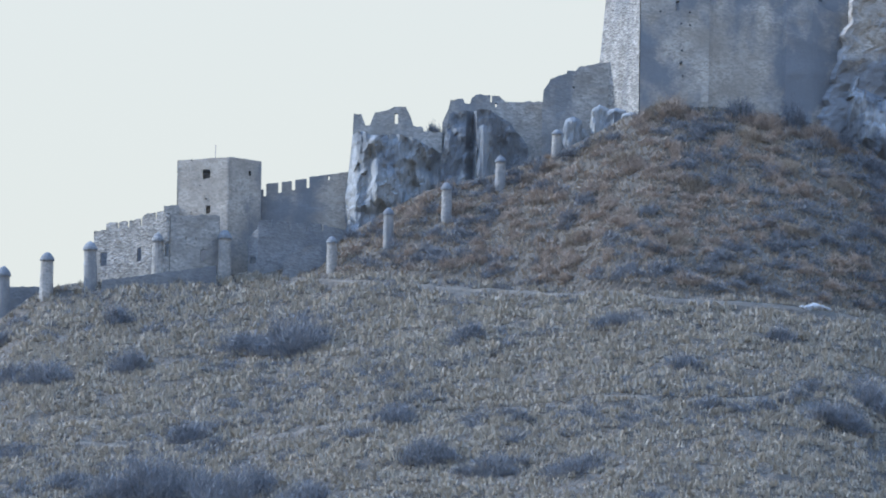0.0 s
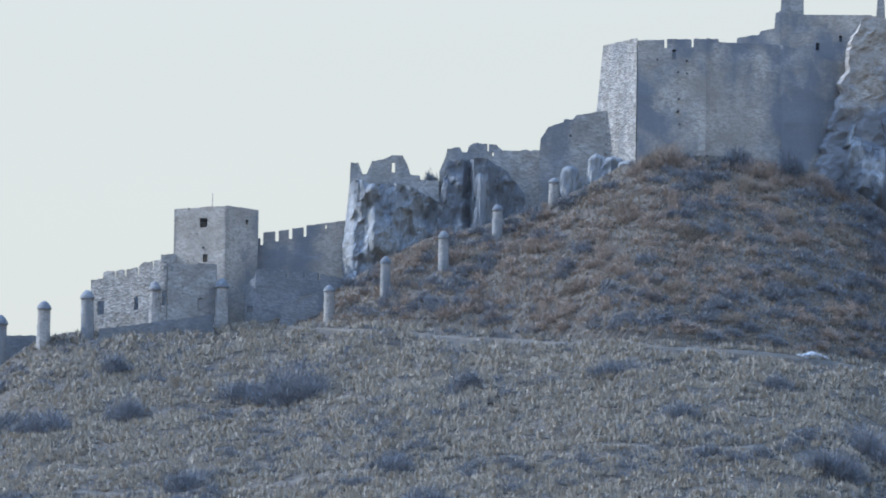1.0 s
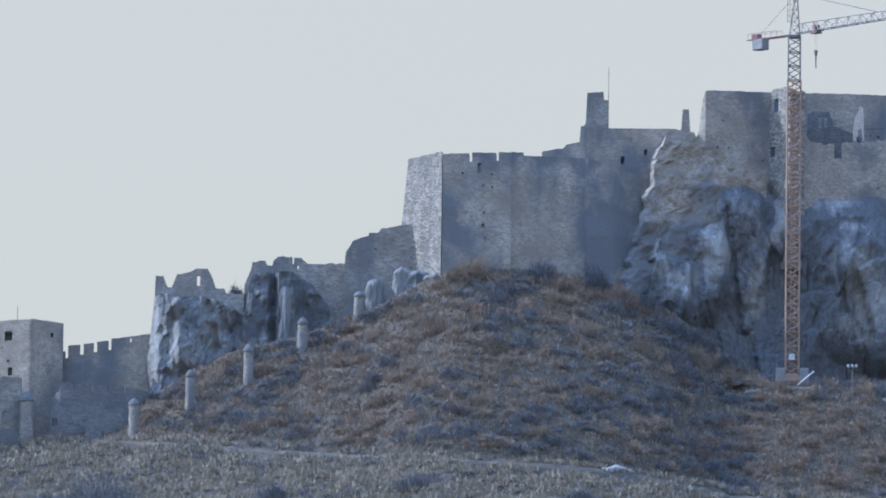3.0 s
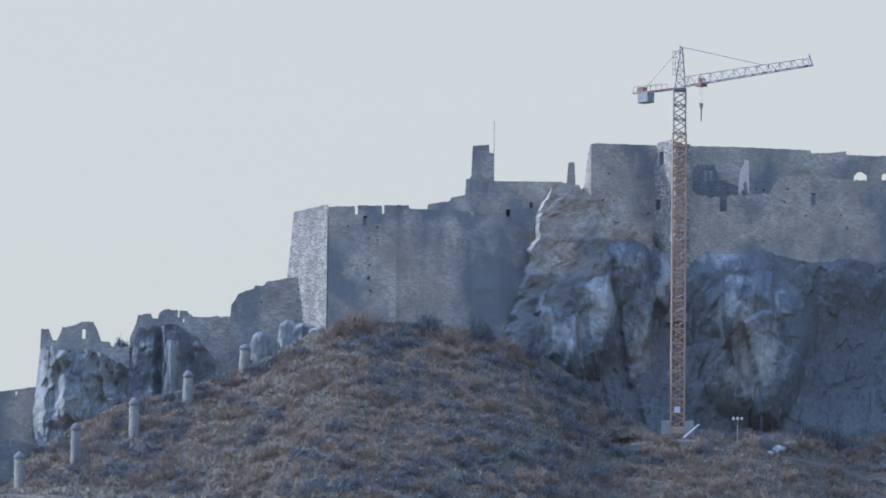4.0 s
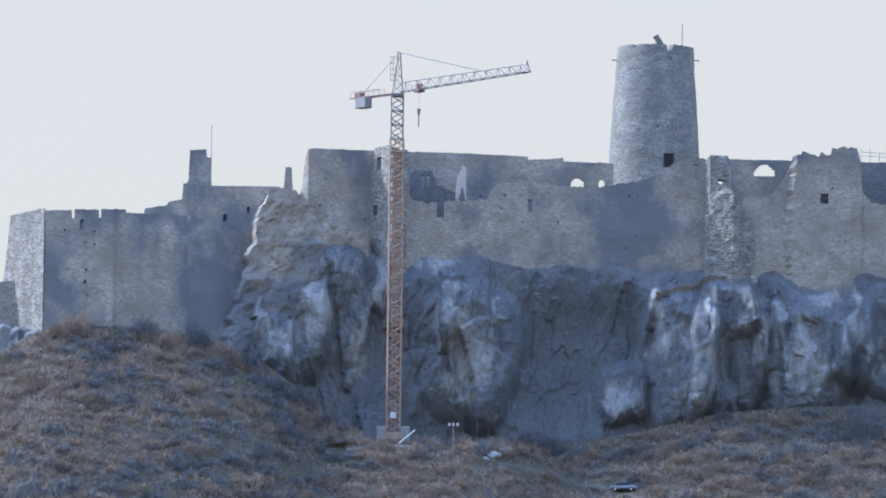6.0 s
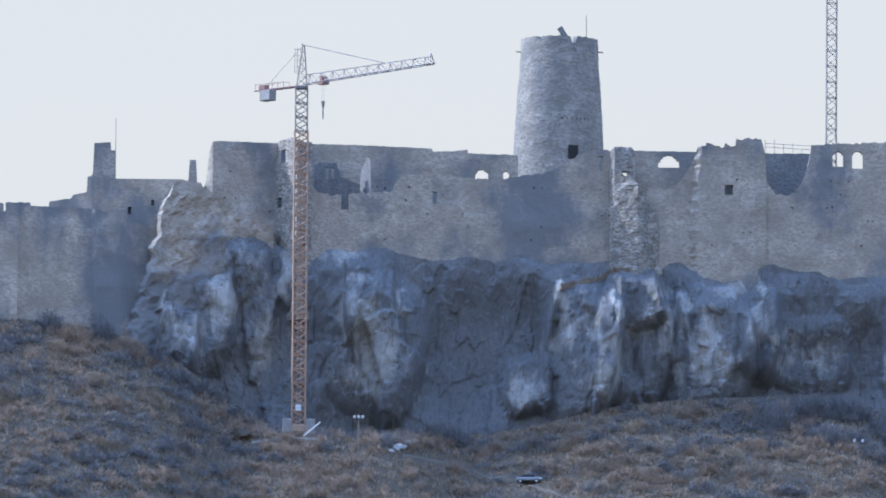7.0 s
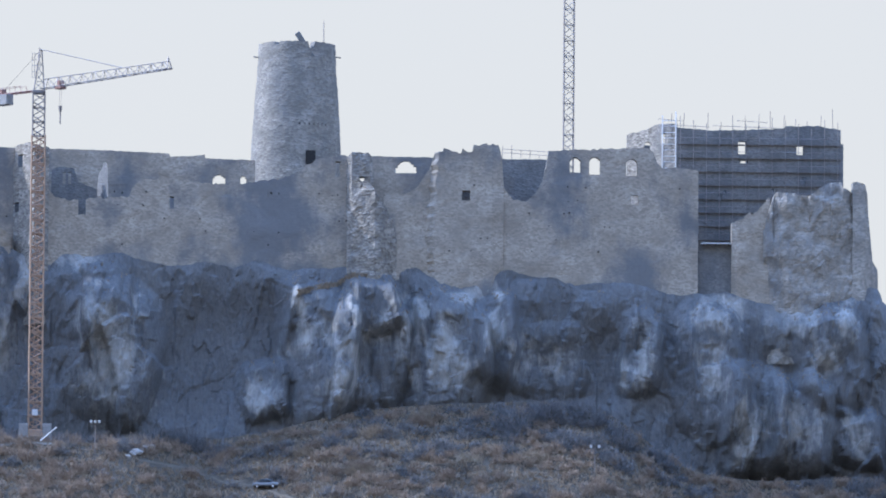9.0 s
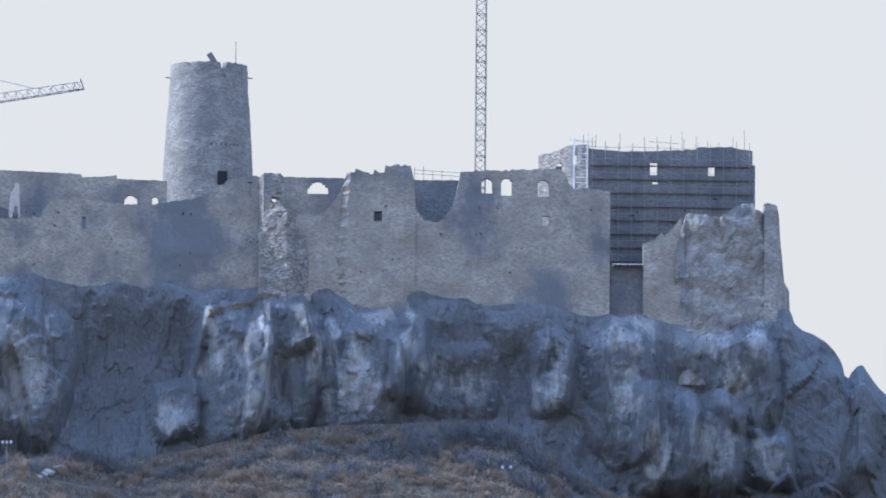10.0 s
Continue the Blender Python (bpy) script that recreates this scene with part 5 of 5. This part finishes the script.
def twig_cloud(name, lobes, dense, length, width, seed):
    """Twigs filling lumpy domes; lobes: rows of x, y, z, half width, height; dense: twigs per square metre of dome."""
    rng = np.random.default_rng(seed)
    lobes = np.asarray(lobes, float)
    count = np.maximum(12, dense * lobes[:, 3] * (lobes[:, 3] + lobes[:, 4])).astype(int)
    c = np.repeat(lobes, count, 0)
    m = len(c)
    a, e = rng.uniform(0, math.tau, m), np.arcsin(rng.uniform(-0.05, 1, m))
    d = np.stack([np.cos(a) * np.cos(e), np.sin(a) * np.cos(e), np.sin(e)], -1)
    r = rng.uniform(0.1, 1.0, m) ** 0.5 * (1 + 0.45 * vnoise(a * 1.3 + c[:, 0], e * 2 + c[:, 1], seed)) * rng.uniform(0.8, 1.15, m)
    foot = c[:, :3] + d * np.stack([c[:, 3], 0.75 * c[:, 3], c[:, 4]], -1) * r[:, None]
    grow = d + np.stack([rng.uniform(-0.7, 0.7, m), rng.uniform(-0.7, 0.7, m), rng.uniform(0.1, 1.1, m)], -1)
    grow *= (length * rng.uniform(0.5, 1.3, m) / np.linalg.norm(grow, axis=1))[:, None]
    side = np.cross(grow, np.stack([rng.uniform(-1, 1, m), rng.uniform(-1, 1, m), rng.uniform(0.1, 0.5, m)], -1))
    side *= (width / np.maximum(np.linalg.norm(side, axis=1), 1e-6))[:, None]
    return slivers(name, foot, grow, side)


def bush(x, y, rx, rz, seed, mat=TWIG, label="leafless grey thicket on the dry slope", z=None):
    rnd = random.Random(seed)
    base = z
    z = float(ground_z(x, y)) if base is None else base
    ob = thing("bush", label, "bush", (x, y, z), "bushes on the slope")
    for k in range(7):
        bm = bmesh.new()
        a = rnd.uniform(0, math.tau)
        q = Vector((x + math.cos(a) * rx * rnd.uniform(0.2, 0.6), y + math.sin(a) * rx * rnd.uniform(0.2, 0.5), z + rz * rnd.uniform(0.4, 0.8)))
        bar(bm, (x + 0.25 * rx * math.cos(a), y + 0.25 * rx * math.sin(a), z - 0.3), q, 0.07, 0.03)
        part("stem", bm, BARK, ob)
    lobes = [(x, y, z, rx * 0.55, rz * 0.95)]
    for k in range(7):
        a, f = k * 0.9 + rnd.uniform(0, 0.5), rnd.uniform(0.35, 0.8)
        lx, ly = x + math.cos(a) * rx * f, y + math.sin(a) * rx * 0.7 * f
        lobes.append((lx, ly, z if base is not None else float(ground_z(lx, ly)), rx * rnd.uniform(0.28, 0.5), rz * rnd.uniform(0.45, 0.95)))
    tagged(part("crown", twig_cloud("crown", lobes, 60, 0.75, 0.042, seed), mat, ob), kind="stuff")


for k, (x, y, rx, rz) in enumerate([(-135.46, -32.5, 1.9, 2.2), (-144.78, -61.25, 4.3, 2.6), (-151.73, -55, 3.5, 2.2), (-105.79, -58.5, 5.6, 4.2), (-113.15, -54, 3.8, 2.2), (-131.32, -58.75, 2.8, 2.4), (-123.15, -123.75, 7.5, 5), (-109.07, -130.5, 6.5, 4), (-98.52, -144, 4.5, 2.6), (-77.76, -71.5, 2.4, 2), (-29.46, -81.25, 2.4, 2), (-43.2, -99.75, 2.2, 1.7), (-118.47, -98, 3.4, 2.4), (-80.19, -135.25, 4.2, 2.8), (-70.3, -142.75, 4.5, 2.2), (-58.2, -148.75, 4, 2), (-19.47, -119.25, 4.5, 3), (-13.1, -105.25, 4.5, 3.4), (-86.69, -111.25, 3.2, 1.6), (-135.54, -117.5, 3, 2), (-55.3, -76.25, 3.4, 1.4), (-154.44, -26.75, 2, 2.4)]):
    bush(x, y, rx * 1.3, rz * 1.25, 100 + k)


for k, (x, y, rx, rz) in enumerate([(-50.17, -10.75, 2.2, 2.6), (-35.63, -17, 2, 1.6), (-29.57, -23.25, 1.8, 1.5), (-20.69, -24.5, 1.7, 1.4), (-59.52, -13, 1.8, 1.8), (-69.08, -21.5, 1.6, 1.3), (-44.14, -31.5, 2, 1.4), (-55.27, -21.25, 2, 1.5), (-12.86, -17.75, 2, 1.6), (-5.89, -29.5, 1.6, 1.3), (-62.55, -37.25, 1.8, 1.3), (-46.62, -47.25, 2, 1.4), (-27.3, -41, 2.2, 1.5), (-36.73, -54.75, 1.8, 1.3), (45.49, -18.25, 1.8, 1.3), (57.42, -16.5, 2, 1.4), (65.5, -12.5, 2, 1.4), (54.12, -26.25, 1.8, 1.3), (82.78, -23.75, 1.8, 1.4)]):
    bush(x, y, rx * 1.4, rz * 0.9, 300 + k, DRYTURF, "brown leafless shrub on the castle mound")
# added thickets whose dark twigs stand for shade on the slope
for k, (x, y, rx, rz) in enumerate([(79.23, -15.75, 3.2, 3.6), (85.32, -13, 3.6, 4), (91.3, -12.5, 3.8, 3.8), (97.09, -15.25, 3.4, 3.4), (103.14, -13.5, 3.2, 3), (88.89, -20.25, 3.4, 2.8), (95.64, -23, 3, 2.6), (148.7, -14.25, 4, 3.4), (142.15, -9.75, 3.4, 3), (135.96, -12.5, 3.2, 2.6)]):
    bush(x, y, rx, rz, 400 + k, TWIG, "dense leafless thicket added to darken the shaded slope below the cliff")


for k, (x, y, rx, rz, brown) in enumerate([(-53.5, -12, 2.0, 1.4, 1), (-48.5, -11.5, 2.8, 2.8, 1), (-44, -13, 2.2, 1.6, 1), (-37, -10.5, 2.6, 3.4, 0), (-33, -12, 3.4, 2.4, 1), (-29, -10.5, 2.4, 4.4, 0), (-24.5, -12.5, 3.2, 2.6, 1), (-20.5, -11.5, 2.4, 3.6, 0), (-16, -14, 3.2, 2.6, 0), (-11.5, -12.5, 2.4, 4.0, 0), (-7, -15, 2.8, 2.4, 0), (10, -13, 2.4, 2.2, 0), (23, -13, 2.6, 3.0, 0), (28, -12, 3.2, 3.6, 0), (33, -13, 2.2, 2.0, 0)]):
    bush(x, y, rx, rz, 500 + k, SCRUB if brown else TWIG, "tall brown leafless shrub at the foot of the walls" if brown else "tall grey leafless thicket at the foot of the walls")


def bare_tree(x, y, z, height, spread, seed, mat, label):
    rnd = random.Random(seed)
    ob = thing("tree", label, "tree", (x, y, z))
    bm = bmesh.new()
    bar(bm, (x, y, z - 0.4), (x + 0.1, y, z + height * 0.4), 0.13, 0.09, 6)
    ends = []
    for k in range(9):
        a, e = k * 2.4 + rnd.uniform(0, 0.6), rnd.uniform(0.4, 1.2)
        q = Vector((x + 0.1 + math.cos(a) * spread * math.cos(e), y + math.sin(a) * spread * math.cos(e), z + height * (0.45 + 0.5 * math.sin(e))))
        bar(bm, (x + 0.1, y, z + height * rnd.uniform(0.25, 0.4)), q, 0.06, 0.025)
        ends.append(q)
    part("trunk", bm, BARK, ob)
    lobes = []
    for q in ends:
        lobes.append((q.x, q.y, q.z - 0.2, spread * 0.5, height * 0.25))
    part("crown", twig_cloud("crown", lobes, 60, 0.5, 0.025, seed), mat, ob)


bush(-87.3, -0.3, 1.25, 2.1, 7, label="small bare bush growing on the ruined wall", z=150.1)
for x, y, h in [(71.32, -29, 3.9)]:
    bare_tree(x, y, float(ground_z(x, y)), h, 2.0, 8, STRAW, "small straw-coloured leafless tree on the slope")


def growth(name, label, category, spots, mat, blades, low, high, width, seed, normal_lift=0.0):
    """Scattered tufts: a few leaning slivers at every spot (x, y, z)."""
    rng = np.random.default_rng(seed)
    n = len(spots)
    h = rng.uniform(low, high, n)
    pts = np.repeat(spots, blades, 0)
    hh = np.repeat(h, blades) * rng.uniform(0.6, 1.2, n * blades)
    a = rng.uniform(0, math.tau, n * blades)
    r = hh * rng.uniform(0.1, 0.55, n * blades)
    foot = pts + np.stack([np.cos(a) * r * 0.5, np.sin(a) * r * 0.5, np.full(n * blades, -0.08)], -1)
    b = a + rng.uniform(0.9, 2.2, n * blades)
    w = width * rng.uniform(0.6, 1.3, n * blades)
    sidev = np.stack([np.cos(b) * w, np.sin(b) * w, 0 * w], -1)
    tipv = foot + np.stack([np.cos(a) * r, np.sin(a) * r, hh], -1)
    me = slivers(name, foot, tipv - foot, sidev)
    ob = part(name, me, mat)
    return tagged(ob, label, category, kind="stuff")


rng = np.random.default_rng(11)


def scatter(n, x0, x1, y0, y1, keep):
    x, y = rng.uniform(x0, x1, n), rng.uniform(y0, y1, n)
    ok = keep(x, y)
    return np.stack([x[ok], y[ok], ground_z(x[ok], y[ok])], -1)


def path_gap(x, y):
    """Distance in front of the footpath; negative between path and castle."""
    foot, path = lookup(FOOT, x), lookup(PATHZ, x)
    return (-8.0 - y - 14.0 * bump(x, -7, 24, 16)) - np.maximum(foot - path, 0.5) / 0.65


def near_line(x, y, line, wide):
    return (np.abs(y - lookup(line, x)) < wide) & (x > line[0][0]) & (x < line[-1][0])


def beside(x, y):
    """On the footpath or the trodden strip before it."""
    dy = y - lookup(MAIN_PATH, x)
    return (dy > -2.2) & (dy < 0.4) & (x > MAIN_PATH[0][0]) & (x < MAIN_PATH[-1][0])


def tussocks(centres, blades, spread, seed):
    """Feet of the blades of rounded tussocks."""
    r = np.random.default_rng(seed)
    p = np.repeat(centres, blades, 0)
    off = r.normal(0, spread, (len(p), 2)) * np.repeat(r.uniform(0.6, 1.5, len(centres)), blades)[:, None]
    dome = np.exp(-(off ** 2).sum(1) / (2 * (1.3 * spread) ** 2))
    p = p + np.stack([off[:, 0], off[:, 1], 0.35 * dome], -1)
    return p


open_slope = lambda x, y: ((path_gap(x, y) > 0.0) | (x < -114)) & ~beside(x, y) & ~near_line(x, y, LOW_PATH, 0.9)
lower_spots = scatter(46000, -170, 25, -205, -9, lambda x, y: open_slope(x, y) & (fbm(x / 3.0, y / 4.0, 301, 3) > -0.25))
growth("grass", "tussocky dry straw-coloured grass over the hillside", "grass", tussocks(lower_spots, 11, 0.34, 31), STRAW, 1, 0.4, 0.95, 0.15, 21)
short_spots = scatter(120000, -170, 25, -205, -9, open_slope)
growth("dry_grass", "short brown grass between the tussocks", "grass", short_spots, DRYTURF, 2, 0.2, 0.45, 0.14, 25)
upper_spots = scatter(110000, -112, 160, -95, -8.5, lambda x, y: (path_gap(x, y) < 0.0) & ~beside(x, y) & ~near_line(x, y, ROAD[4:], 0.8))
growth("dry_grass", "dry brown grass on the castle mound", "grass", upper_spots, DRYTURF, 4, 0.3, 0.7, 0.13, 22)


def shrubs(name, label, spots, mat, low, high, dense, seed):
    r = np.random.default_rng(seed)
    w = r.uniform(low, high, len(spots))
    lobes = np.concatenate([spots, w[:, None], (w * r.uniform(0.7, 1.2, len(w)))[:, None]], 1)
    return tagged(part(name, twig_cloud(name, lobes, dense, 0.55, 0.05, seed), mat), label, "scrub", kind="stuff")


mound = lambda x, y: (path_gap(x, y) < -1.0) & ~beside(x, y) & ~near_line(x, y, ROAD[4:], 1.8)
shrubs("scrub", "brown leafless scrub covering the castle mound",
       scatter(5200, -104, 160, -95, -9.5, lambda x, y: mound(x, y) & (fbm(x / 9, y / 9, 305, 4) > -0.12)), SCRUB, 0.5, 1.6, 75, 23)
shrubs("scrub", "grey leafless scrub in the hollows of the mound",
       scatter(4200, -100, 160, -95, -9.5, lambda x, y: mound(x, y) & (fbm(x / 9, y / 9, 305, 4) < 0.02)), TWIG, 0.6, 1.7, 70, 26)
shrubs("scrub", "low grey scrub scattered over the lower slope",
       scatter(5000, -170, 25, -205, -14, lambda x, y: open_slope(x, y) & (fbm(x / 22, y / 16, 309, 4) > 0.16)), TWIG, 0.4, 1.3, 55, 27)
shrubs("scrub", "dark hedge of bare scrub below the lower path",
       scatter(3500, -148, 0, -150, -80, lambda x, y: (y - lookup(LOW_PATH, x) > -8.5) & (y - lookup(LOW_PATH, x) < -1.6) & (fbm(x / 12, y / 12, 315, 3) + 0.004 * (x + 75) > 0.02)), TWIG, 0.6, 1.6, 60, 28)
# grass on the ledges of the cliff
ez = np.gradient(CY, axis=1) / np.maximum(np.gradient(CZ, axis=1), 1e-3)
li, lk = np.nonzero((ez > 1.1) & (CZ > ground_z(CX, CY)) & (CX < 140))
ledge = np.stack([CX[li, lk], CY[li, lk], CZ[li, lk]], -1)
ledge = ledge[rng.random(len(ledge)) < 0.2]
sx = rng.uniform(43.4, 58.5, 700)
sz = np.interp(sx, [43.4, 46.8, 51.4, 53.6, 58.5], [159.8, 161.0, 162.2, 163.6, 164.0]) + rng.uniform(-0.5, 0.3, 700)
ledge = np.concatenate([ledge, np.stack([sx, cliff_face(sx, sz) - 0.1, sz], -1)])
growth("ledge_grass", "brown grass tufts on the ledges of the cliff", "grass", ledge, DRYTURF, 5, 0.25, 0.55, 0.1, 24)
